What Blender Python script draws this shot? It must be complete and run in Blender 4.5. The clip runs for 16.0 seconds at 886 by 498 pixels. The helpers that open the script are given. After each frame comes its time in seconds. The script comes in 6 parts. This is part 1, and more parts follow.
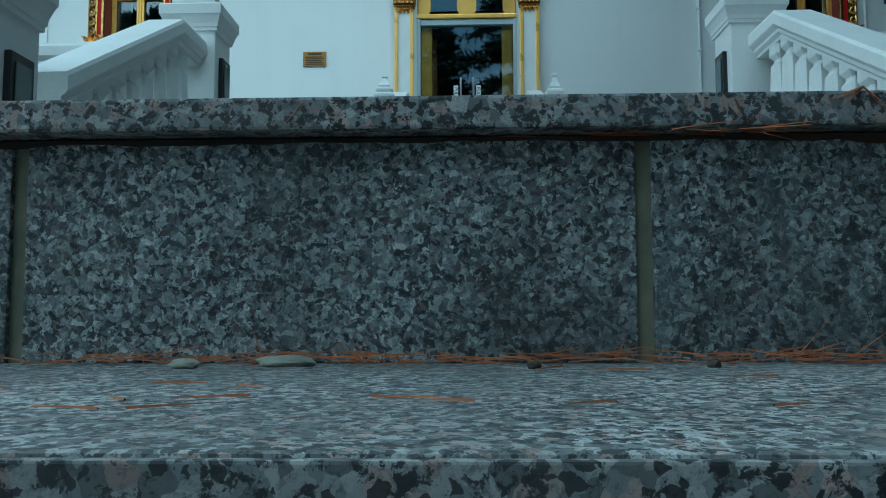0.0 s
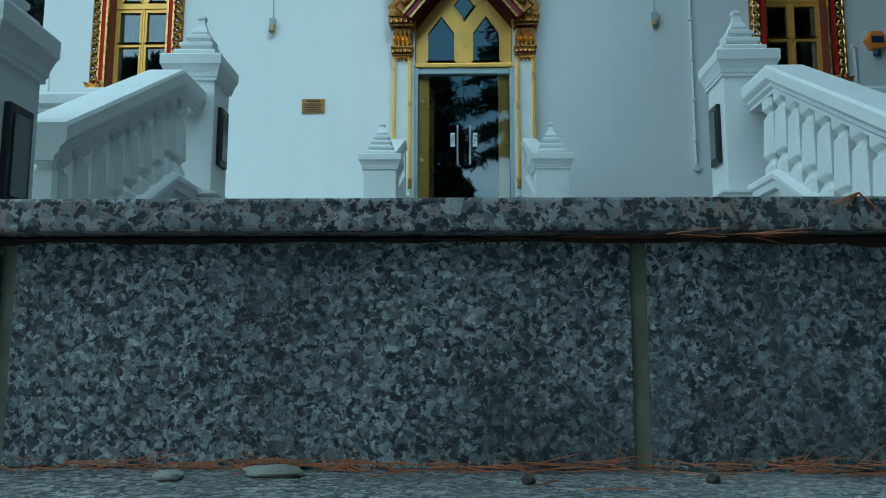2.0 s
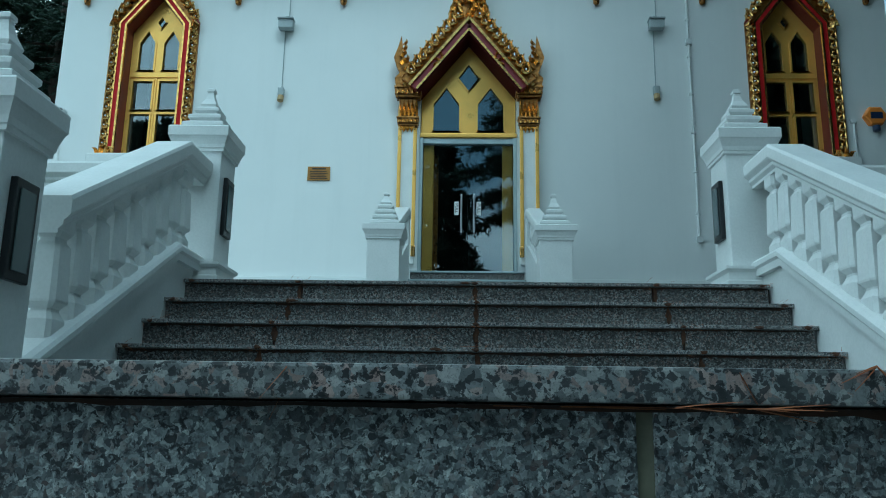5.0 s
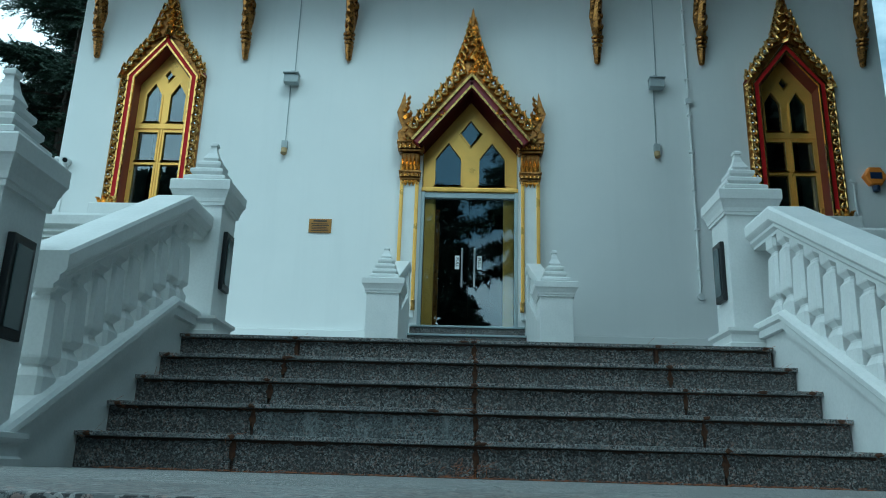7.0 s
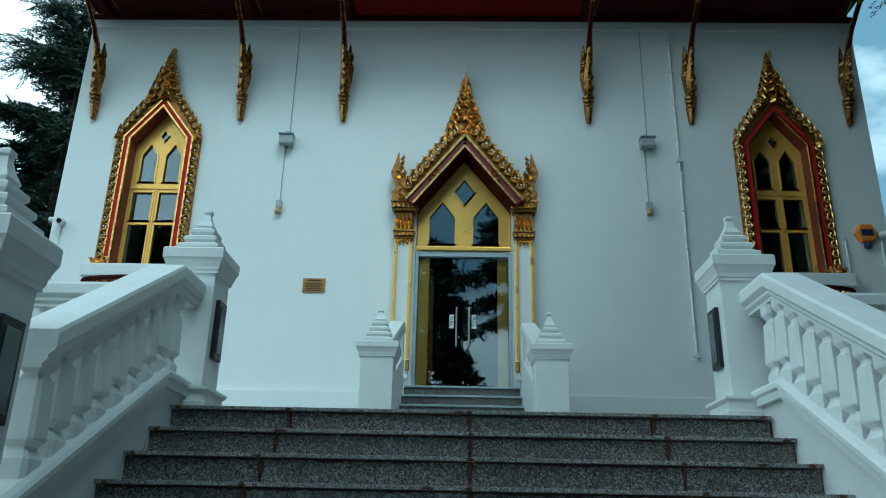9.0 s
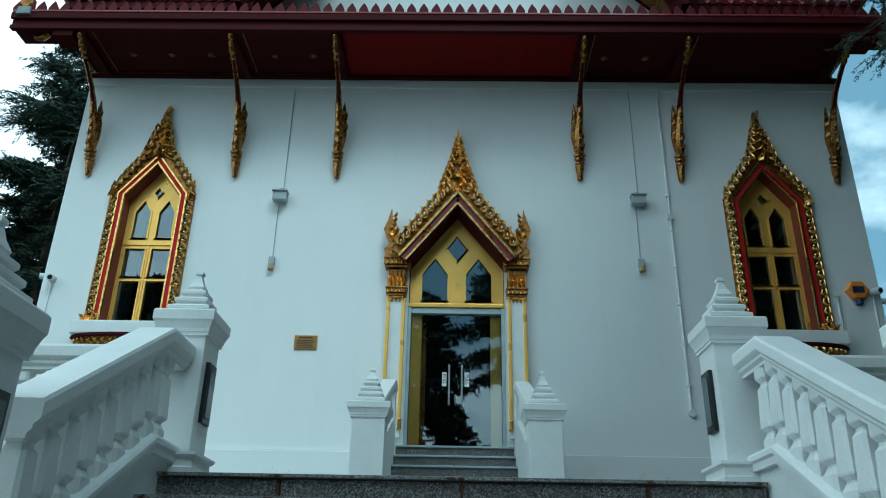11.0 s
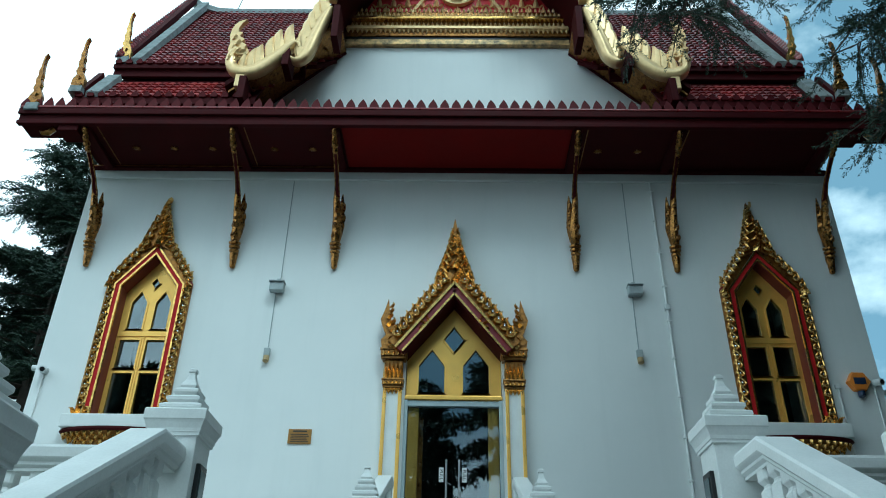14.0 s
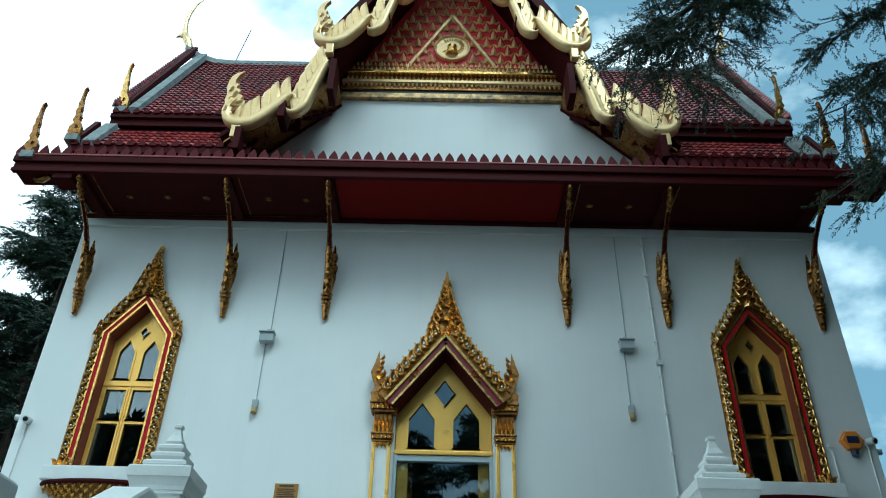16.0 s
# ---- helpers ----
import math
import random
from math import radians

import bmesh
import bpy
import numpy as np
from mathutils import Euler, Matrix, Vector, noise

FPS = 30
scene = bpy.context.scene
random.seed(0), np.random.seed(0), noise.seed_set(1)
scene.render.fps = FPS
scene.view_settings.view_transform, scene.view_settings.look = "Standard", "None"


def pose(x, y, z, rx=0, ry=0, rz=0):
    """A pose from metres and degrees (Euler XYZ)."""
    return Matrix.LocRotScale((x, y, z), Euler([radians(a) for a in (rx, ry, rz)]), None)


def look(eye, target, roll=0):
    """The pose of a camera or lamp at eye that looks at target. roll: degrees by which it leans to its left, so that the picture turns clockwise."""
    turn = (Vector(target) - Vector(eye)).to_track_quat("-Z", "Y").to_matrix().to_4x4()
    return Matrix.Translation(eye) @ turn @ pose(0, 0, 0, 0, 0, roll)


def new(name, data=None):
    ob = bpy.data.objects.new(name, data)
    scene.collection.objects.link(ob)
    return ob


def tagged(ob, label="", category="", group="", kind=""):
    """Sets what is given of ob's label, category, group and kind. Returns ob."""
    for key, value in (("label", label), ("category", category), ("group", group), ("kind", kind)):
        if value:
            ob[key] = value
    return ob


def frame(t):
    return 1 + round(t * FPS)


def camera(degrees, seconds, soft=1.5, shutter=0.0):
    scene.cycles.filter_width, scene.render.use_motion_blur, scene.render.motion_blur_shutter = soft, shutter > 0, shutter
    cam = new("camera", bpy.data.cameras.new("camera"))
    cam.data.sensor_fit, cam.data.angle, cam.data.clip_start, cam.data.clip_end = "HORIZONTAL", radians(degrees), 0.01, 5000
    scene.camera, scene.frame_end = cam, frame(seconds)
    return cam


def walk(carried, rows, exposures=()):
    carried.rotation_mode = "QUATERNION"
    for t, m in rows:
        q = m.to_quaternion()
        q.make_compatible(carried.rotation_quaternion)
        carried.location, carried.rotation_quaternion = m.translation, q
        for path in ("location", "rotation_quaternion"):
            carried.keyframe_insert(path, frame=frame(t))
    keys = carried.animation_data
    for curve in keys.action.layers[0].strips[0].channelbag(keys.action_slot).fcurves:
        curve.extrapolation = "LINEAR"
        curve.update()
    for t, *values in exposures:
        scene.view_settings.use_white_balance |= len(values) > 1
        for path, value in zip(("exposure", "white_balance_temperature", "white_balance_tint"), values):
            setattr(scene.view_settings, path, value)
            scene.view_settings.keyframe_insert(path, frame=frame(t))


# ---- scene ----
cam = camera(59.5, 16.0, soft=1.0)
PATH = [
    (0, (-0.065, -0.578, 0.202), (-0.127, 1.415, 0.361), -0.2),
    (0.5, (-0.064, -0.576, 0.212), (-0.123, 1.415, 0.4), -0.2),
    (1, (-0.064, -0.574, 0.223), (-0.118, 1.414, 0.439), -0.1),
    (1.5, (-0.065, -0.574, 0.233), (-0.117, 1.411, 0.473), 0.0),
    (2, (-0.063, -0.575, 0.241), (-0.115, 1.406, 0.511), 0.1),
    (2.5, (-0.062, -0.576, 0.249), (-0.114, 1.402, 0.546), 0.3),
    (3, (-0.062, -0.577, 0.26), (-0.116, 1.396, 0.581), 0.4),
    (3.5, (-0.062, -0.58, 0.272), (-0.12, 1.389, 0.62), 0.7),
    (4, (-0.06, -0.58, 0.282), (-0.12, 1.383, 0.657), 0.8),
    (6.5, (-0.061, -0.539, 0.345), (-0.123, 1.389, 0.8700), 1.4),
    (7, (-0.054, -0.545, 0.357), (-0.119, 1.373, 0.9150), 1.7),
    (7.5, (-0.054, -0.550, 0.384), (-0.119, 1.361, 0.9725), 1.5),
    (8, (-0.052, -0.556, 0.411), (-0.115, 1.344, 1.0325), 1.4),
    (8.5, (-0.054, -0.563, 0.441), (-0.112, 1.327, 1.0965), 1.3),
    (9, (-0.052, -0.567, 0.467), (-0.105, 1.311, 1.151), 1.3),
    (11.5, (-0.046, -0.595, 0.546), (-0.08, 1.22, 1.387), 1.1),
    (12, (-0.044, -0.603, 0.562), (-0.078, 1.196, 1.435), 1.0),
    (12.5, (-0.04, -0.617, 0.575), (-0.075, 1.163, 1.485), 1.0),
    (13, (-0.039, -0.623, 0.588), (-0.074, 1.142, 1.53), 0.9),
    (13.5, (-0.035, -0.628, 0.597), (-0.07, 1.117, 1.572), 1.0),
    (14, (-0.031, -0.628, 0.604), (-0.065, 1.101, 1.609), 1.1),
    (14.5, (-0.025, -0.632, 0.617), (-0.057, 1.082, 1.647), 1.1),
    (15, (-0.025, -0.64, 0.631), (-0.052, 1.058, 1.688), 1.4),
    (15.5, (-0.026, -0.652, 0.647), (-0.047, 1.028, 1.732), 1.5),
    (16, (-0.027, -0.66, 0.655), (-0.043, 1.003, 1.766), 1.5),
]
walk(cam, [(t, look(eye, target, roll)) for t, eye, target, roll in PATH],
     exposures=[(0.0, 0.18, 4600, -21), (4.0, 0.24, 4660, -21), (7.0, 0.26, 4800, -21), (12.5, 0.36, 4980, -18), (16.0, 0.41, 5100, -16)])

# ---- light ----
SUN_ELEVATION, SUN_AZIMUTH = 49.0, 155.0   # azimuth: degrees from +y, clockwise
world = bpy.data.worlds.new("sky")
scene.world = world
world.use_nodes = True
wn, wl = world.node_tree.nodes, world.node_tree.links
wn.clear()
sky = wn.new("ShaderNodeTexSky")
sky.sky_type, sky.sun_disc = "NISHITA", False
sky.sun_elevation, sky.sun_rotation = radians(SUN_ELEVATION), radians(SUN_AZIMUTH)
coord = wn.new("ShaderNodeTexCoord")
stretch = wn.new("ShaderNodeMapping")
stretch.inputs["Scale"].default_value = (1.0, 1.0, 1.6)
stretch.inputs["Location"].default_value = (0.4, 0.2, 0.1)
cloud = wn.new("ShaderNodeTexNoise")
cloud.inputs["Scale"].default_value, cloud.inputs["Detail"].default_value = 2.3, 9.0
cloud.inputs["Roughness"].default_value = 0.52
ramp = wn.new("ShaderNodeValToRGB")
ramp.color_ramp.elements[0].position, ramp.color_ramp.elements[1].position = 0.43, 0.55
shade = wn.new("ShaderNodeTexNoise")
shade.inputs["Scale"].default_value, shade.inputs["Detail"].default_value = 5.0, 6.0
tone = wn.new("ShaderNodeValToRGB")
tone.color_ramp.elements[0].color, tone.color_ramp.elements[1].color = (13.5, 13.7, 14.0, 1), (19.0, 18.4, 18.3, 1)
tone.color_ramp.elements[0].position, tone.color_ramp.elements[1].position = 0.35, 0.6
mix = wn.new("ShaderNodeMixRGB")
back = wn.new("ShaderNodeBackground")
back.inputs["Strength"].default_value = 0.068
out = wn.new("ShaderNodeOutputWorld")
wl.new(coord.outputs["Generated"], stretch.inputs["Vector"])
wl.new(stretch.outputs["Vector"], cloud.inputs["Vector"])
wl.new(stretch.outputs["Vector"], shade.inputs["Vector"])
axes = wn.new("ShaderNodeSeparateXYZ")
more = wn.new("ShaderNodeMath")
more.operation, more.inputs[1].default_value = "MULTIPLY_ADD", -0.27   # the cloud bank lies to the west
wl.new(coord.outputs["Generated"], axes.inputs["Vector"])
wl.new(axes.outputs["X"], more.inputs[0])
wl.new(cloud.outputs["Fac"], more.inputs[2])
wl.new(more.outputs[0], ramp.inputs["Fac"])
wl.new(shade.outputs["Fac"], tone.inputs["Fac"])
wl.new(ramp.outputs["Color"], mix.inputs["Fac"])
haze = wn.new("ShaderNodeMixRGB")
haze.inputs["Fac"].default_value, haze.inputs["Color2"].default_value = 0.65, (4.3, 6.1, 7.3, 1)
wl.new(sky.outputs["Color"], haze.inputs["Color1"])
wl.new(haze.outputs["Color"], mix.inputs["Color1"])
wl.new(tone.outputs["Color"], mix.inputs["Color2"])
wl.new(mix.outputs["Color"], back.inputs["Color"])
wl.new(back.outputs["Background"], out.inputs["Surface"])
sun = new("sun", bpy.data.lights.new("sun", "SUN"))
sun.data.energy, sun.data.angle, sun.data.color = 1.05, radians(22), (1.0, 0.97, 0.93)
_a, _e = radians(SUN_AZIMUTH), radians(SUN_ELEVATION)
sun.matrix_world = look((30 * math.sin(_a) * math.cos(_e), 30 * math.cos(_a) * math.cos(_e), 30 * math.sin(_e)), (0, 0, 0))


# ---- materials ----
class Mat:
    """A node material with a principled shader and world-space metres as texture space."""

    def __init__(self, name, rough=0.6, metal=0.0):
        self.m = bpy.data.materials.new(name)
        self.m.use_nodes = True
        self.n, self.l = self.m.node_tree.nodes, self.m.node_tree.links
        self.b = self.n["Principled BSDF"]
        self.b.inputs["Roughness"].default_value = rough
        self.b.inputs["Metallic"].default_value = metal
        self.pos = self.n.new("ShaderNodeNewGeometry").outputs["Position"]

    def noise(self, scale, detail=4.0, rough=0.55, vec=None):
        t = self.n.new("ShaderNodeTexNoise")
        t.inputs["Scale"].default_value, t.inputs["Detail"].default_value, t.inputs["Roughness"].default_value = scale, detail, rough
        self.l.new(vec or self.pos, t.inputs["Vector"])
        return t.outputs["Fac"]

    def scaled(self, sx, sy, sz):
        t = self.n.new("ShaderNodeMapping")
        t.inputs["Scale"].default_value = (sx, sy, sz)
        self.l.new(self.pos, t.inputs["Vector"])
        return t.outputs["Vector"]

    def cells(self, scale, vec=None):
        t = self.n.new("ShaderNodeTexVoronoi")
        t.inputs["Scale"].default_value = scale
        self.l.new(vec or self.pos, t.inputs["Vector"])
        return t

    def ramp(self, fac, *stops, constant=False):
        t = self.n.new("ShaderNodeValToRGB")
        e = t.color_ramp.elements
        while len(e) < len(stops):
            e.new(0.5)
        for k, (p, c) in zip(e, stops):
            k.position, k.color = p, (*c, 1) if len(c) == 3 else c
        if constant:
            t.color_ramp.interpolation = "CONSTANT"
        self.l.new(fac, t.inputs["Fac"])
        return t.outputs["Color"]

    def mix(self, fac, a, b, kind="MIX"):
        t = self.n.new("ShaderNodeMixRGB")
        t.blend_type = kind
        for socket, v in ((t.inputs["Fac"], fac), (t.inputs["Color1"], a), (t.inputs["Color2"], b)):
            if isinstance(v, (int, float)):
                socket.default_value = v
            elif isinstance(v, tuple):
                socket.default_value = (*v, 1)
            else:
                self.l.new(v, socket)
        return t.outputs["Color"]

    def colour(self, c):
        if isinstance(c, tuple):
            self.b.inputs["Base Color"].default_value = (*c, 1)
        else:
            self.l.new(c, self.b.inputs["Base Color"])
        return self

    def rough(self, fac, lo, hi):
        t = self.n.new("ShaderNodeMapRange")
        t.inputs["To Min"].default_value, t.inputs["To Max"].default_value = lo, hi
        self.l.new(fac, t.inputs["Value"])
        self.l.new(t.outputs["Result"], self.b.inputs["Roughness"])
        return self

    def bump(self, fac, strength, distance):
        t = self.n.new("ShaderNodeBump")
        t.inputs["Strength"].default_value, t.inputs["Distance"].default_value = strength, distance
        self.l.new(fac, t.inputs["Height"])
        self.l.new(t.outputs["Normal"], self.b.inputs["Normal"])
        return self

    def random(self):
        return self.n.new("ShaderNodeObjectInfo").outputs["Random"]


def grey(c):
    return (c, c, c)


def granite(name, light, mid, dark, grain, rough, fleck=0.40, spots=0.12, pink=0.2, worn=0.0):
    """Speckled stone: mottled feldspar, black mica flecks and a few pink grains, with stains."""
    m = Mat(name, rough)
    tn = m.n.new("ShaderNodeTexNoise")
    tn.inputs["Scale"].default_value, tn.inputs["Detail"].default_value = grain * 1.1, 4
    m.l.new(m.pos, tn.inputs["Vector"])
    warp = m.n.new("ShaderNodeMixRGB")
    warp.blend_type, warp.inputs["Fac"].default_value = "ADD", 0.9 / grain
    m.l.new(m.pos, warp.inputs["Color1"])
    m.l.new(tn.outputs["Color"], warp.inputs["Color2"])
    v = warp.outputs["Color"]
    sep = m.n.new("ShaderNodeSeparateColor")
    m.l.new(m.cells(grain, v).outputs["Color"], sep.inputs["Color"])
    lo = tuple(x * 0.62 for x in mid)
    base = m.ramp(sep.outputs["Red"], (0.0, lo), (0.22, mid), (0.50, light), (0.74, tuple(x * 0.85 for x in light)), (0.88, mid), constant=True)
    base = m.mix(m.ramp(sep.outputs["Green"], (1 - pink, grey(0)), (1 - pink + 0.01, grey(0.6))), base, (light[0] * 1.0, light[1] * 0.66, light[2] * 0.56))
    base = m.mix(m.ramp(m.noise(grain * 2.6, 5, 0.8, v), (0.37, grey(0.65)), (0.50, grey(0.0))), base, tuple(x * 0.30 for x in mid))
    flecks = m.noise(grain * 0.62, 6, 0.72, v)
    base = m.mix(m.ramp(flecks, (fleck, grey(0.95)), (fleck + 0.035, grey(0.0))), base, dark)
    sep2 = m.n.new("ShaderNodeSeparateColor")
    m.l.new(m.cells(grain * 1.9, v).outputs["Color"], sep2.inputs["Color"])
    base = m.mix(m.ramp(sep2.outputs["Red"], (spots, grey(0.9)), (spots + 0.01, grey(0.0))), base, dark)
    cloudy = m.noise(6.0, 6, 0.68)
    base = m.mix(m.ramp(cloudy, (0.36, grey(0.55)), (0.60, grey(0))), base, tuple(x * 0.42 for x in mid))
    if worn:
        streaks = m.noise(8.0, 5, 0.62, m.scaled(1.3, 1.0, 0.22))
        base = m.mix(m.ramp(streaks, (0.54, grey(0)), (0.72, grey(worn))), base, light)
    m.colour(base).bump(m.noise(grain * 2.0, 3), 0.3, 0.0015)
    m.rough(cloudy, rough - 0.1, rough + 0.15)
    return m.m


GRANITE_EDGE = granite("granite_edge", (0.52, 0.515, 0.50), (0.31, 0.32, 0.32), (0.012, 0.013, 0.016), 150, 0.42, fleck=0.445, spots=0.15, pink=0.22)
GRANITE_STAIR = granite("granite_stair", (0.37, 0.37, 0.362), (0.14, 0.137, 0.135), (0.010, 0.009, 0.009), 120, 0.55, fleck=0.45, spots=0.16, pink=0.18, worn=0.1)
GRANITE_WASHED = granite("granite_washed", (0.34, 0.36, 0.36), (0.17, 0.18, 0.185), (0.02, 0.02, 0.02), 120, 0.5, fleck=0.42, spots=0.10, pink=0.1, worn=0.95)
def granite_riser():
    """Damp weathered stone: soft blotches of grey, fine crystals, scattered mica and a pale film."""
    m = Mat("granite_riser", 0.5)
    tn = m.n.new("ShaderNodeTexNoise")
    tn.inputs["Scale"].default_value, tn.inputs["Detail"].default_value = 160, 4
    m.l.new(m.pos, tn.inputs["Vector"])
    warp = m.n.new("ShaderNodeMixRGB")
    warp.blend_type, warp.inputs["Fac"].default_value = "ADD", 0.008
    m.l.new(m.pos, warp.inputs["Color1"])
    m.l.new(tn.outputs["Color"], warp.inputs["Color2"])
    v = warp.outputs["Color"]
    sep, fine = m.n.new("ShaderNodeSeparateColor"), m.n.new("ShaderNodeSeparateColor")
    m.l.new(m.cells(270, v).outputs["Color"], sep.inputs["Color"])
    m.l.new(m.cells(560, v).outputs["Color"], fine.inputs["Color"])
    base = m.ramp(sep.outputs["Red"], (0.0, (0.040, 0.045, 0.050)), (0.22, (0.14, 0.152, 0.160)), (0.48, (0.27, 0.288, 0.294)), (0.78, (0.42, 0.44, 0.44)), (1.0, (0.62, 0.64, 0.62)))
    base = m.mix(0.8, base, m.ramp(fine.outputs["Red"], (0.0, grey(0.45)), (0.4, grey(0.85)), (0.8, grey(1.0)), (1.0, grey(1.35))), "MULTIPLY")
    base = m.mix(m.ramp(sep.outputs["Green"], (0.86, grey(0)), (0.88, grey(0.35))), base, (0.20, 0.13, 0.11))
    blots = m.noise(60, 6, 0.75, v)
    base = m.mix(m.ramp(blots, (0.37, grey(0.9)), (0.47, grey(0))), base, (0.026, 0.030, 0.034))
    base = m.mix(m.ramp(m.noise(170, 4, 0.65, v), (0.40, grey(0.92)), (0.445, grey(0))), base, (0.012, 0.013, 0.016))
    wide = m.noise(7.0, 5, 0.6)
    base = m.mix(m.ramp(wide, (0.38, grey(0.55)), (0.56, grey(0))), base, (0.035, 0.036, 0.036))
    film = m.noise(9.0, 5, 0.6, m.scaled(1.4, 1.0, 0.35))
    base = m.mix(m.ramp(film, (0.54, grey(0)), (0.74, grey(0.5))), base, (0.20, 0.24, 0.245))
    base = m.mix(m.ramp(m.noise(14, 4, 0.6), (0.60, grey(0)), (0.72, grey(0.3))), base, (0.11, 0.12, 0.075))
    m.colour(base).bump(m.noise(300, 3), 0.3, 0.0012)
    m.rough(wide, 0.42, 0.68)
    return m.m


GRANITE_RISER = granite_riser()
GRANITE_TOP = granite("granite_top", (0.60, 0.60, 0.58), (0.27, 0.28, 0.275), (0.035, 0.036, 0.038), 230, 0.65, fleck=0.43, spots=0.14, pink=0.1, worn=0.25)


def simple(name, c, rough=0.6, metal=0.0, spot=0.2, scale=6.0, grain=0.3, depth=0.002, grain_scale=60.0, dirt=None):
    """One colour with stains at a large scale and grain at a small one."""
    m = Mat(name, rough, metal)
    n1, n2 = m.noise(scale, 5, 0.6), m.noise(grain_scale, 4)
    col = m.mix(m.ramp(n1, (0.35, grey(spot)), (0.62, grey(0))), c, dirt or tuple(x * 0.55 for x in c))
    col = m.mix(m.ramp(n2, (0.3, grey(spot * 0.7)), (0.6, grey(0))), col, tuple(x * 0.6 for x in c))
    m.colour(col).bump(n2, grain, depth)
    m.rough(n1, max(0.05, rough - 0.08), min(1, rough + 0.12))
    return m.m


def white_paint():
    m = Mat("white_paint", 0.55)
    big, streak, fine = m.noise(0.55, 5, 0.6), m.noise(2.2, 6, 0.62, m.scaled(2.6, 2.6, 0.16)), m.noise(70, 3)
    col = m.mix(m.ramp(big, (0.35, grey(0.28)), (0.65, grey(0))), (0.80, 0.81, 0.80), (0.66, 0.69, 0.69))
    col = m.mix(m.ramp(streak, (0.5, grey(0)), (0.8, grey(0.10))), col, (0.50, 0.53, 0.52))
    m.colour(col).bump(fine, 0.12, 0.002)
    return m.m


WHITE = white_paint()
WHITE_TRIM = simple("white_masonry_paint", (0.80, 0.81, 0.80), 0.5, spot=0.22, scale=4.0, grain=0.2, dirt=(0.55, 0.58, 0.57))
GROUT = simple("mortar", (0.25, 0.24, 0.17), 0.9, spot=0.5, scale=40, grain=0.6, dirt=(0.10, 0.11, 0.08))
GOLD = simple("gold_leaf", (0.92, 0.58, 0.18), 0.20, 0.95, spot=0.5, scale=14, grain=0.25, depth=0.004, grain_scale=30, dirt=(0.10, 0.045, 0.012))
GOLD_PALE = simple("pale_gilding", (0.95, 0.68, 0.33), 0.32, 0.3, spot=0.2, scale=7, grain=0.3, depth=0.01, grain_scale=20, dirt=(0.45, 0.30, 0.10))
WORN_GOLD = simple("worn_gilding", (0.90, 0.60, 0.26), 0.4, 0.35, spot=0.95, scale=7, grain=0.4, depth=0.01, grain_scale=30, dirt=(0.05, 0.05, 0.045))
GOLD_OLD = simple("bracket_gilding", (0.44, 0.215, 0.05), 0.26, 0.8, spot=0.8, scale=22, grain=0.5, depth=0.008, grain_scale=40, dirt=(0.06, 0.022, 0.01))
GOLD_DARK = simple("old_gilding", (0.42, 0.20, 0.045), 0.28, 0.75, spot=0.8, scale=16, grain=0.7, depth=0.010, grain_scale=40, dirt=(0.05, 0.018, 0.008))
GOLD_PAINT = simple("gold_paint", (0.95, 0.57, 0.12), 0.28, 0.45, spot=0.2, scale=3, grain=0.12, dirt=(0.50, 0.32, 0.09))
RED = simple("red_lacquer", (0.46, 0.014, 0.02), 0.45, spot=0.35, scale=6, grain=0.2)
RED_TYMPANUM = simple("tympanum_red", (0.66, 0.02, 0.035), 0.4, spot=0.3, scale=6, grain=0.2)
RED_DEEP = simple("deep_red_lacquer", (0.20, 0.006, 0.016), 0.4, spot=0.4, scale=6, grain=0.2)
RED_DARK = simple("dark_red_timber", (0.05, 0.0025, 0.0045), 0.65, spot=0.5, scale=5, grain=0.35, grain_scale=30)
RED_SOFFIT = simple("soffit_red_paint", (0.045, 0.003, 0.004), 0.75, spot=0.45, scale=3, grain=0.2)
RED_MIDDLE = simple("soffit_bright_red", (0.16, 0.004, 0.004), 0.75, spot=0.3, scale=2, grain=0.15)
ANTEFIX_RED = simple("dark_red_antefix", (0.085, 0.006, 0.009), 0.6, spot=0.5, scale=12, grain=0.3)
for _m in (RED, ANTEFIX_RED, RED_DARK, RED_SOFFIT, RED_MIDDLE):
    _m.node_tree.nodes["Principled BSDF"].inputs["Specular IOR Level"].default_value = 0.12
CEMENT = simple("grey_ridge_cement", (0.30, 0.33, 0.33), 0.85, spot=0.6, scale=6, grain=0.6, depth=0.01, grain_scale=25, dirt=(0.10, 0.12, 0.11))
METAL = simple("brushed_steel", (0.36, 0.36, 0.37), 0.3, 1.0, spot=0.1)
ALUMINIUM = simple("grey_aluminium", (0.42, 0.48, 0.50), 0.4, 0.5, spot=0.15)
BLACK = simple("black_metal", (0.015, 0.016, 0.018), 0.35, 0.2, spot=0.2)
GREY_PLASTIC = simple("grey_plastic", (0.40, 0.44, 0.45), 0.5, spot=0.25, scale=20)
PLASTIC_WHITE = simple("white_plastic", (0.70, 0.72, 0.72), 0.45, spot=0.2, scale=20)
ORANGE = simple("orange_plastic", (0.75, 0.25, 0.03), 0.4, spot=0.1, scale=20)
BLUE = simple("blue_plastic", (0.015, 0.03, 0.08), 0.4, spot=0.1)
PAPER = simple("white_notice", (0.75, 0.76, 0.76), 0.6, spot=0.1)
INK = simple("dark_ink", (0.04, 0.03, 0.02), 0.6)
# Also colours the strips that stand in for shadow under the nosings.
JOINT_AND_SHADE = simple("dark_joint_and_shade", (0.035, 0.027, 0.022), 0.9, spot=0.5, scale=9, grain=0.6, dirt=(0.10, 0.035, 0.015))
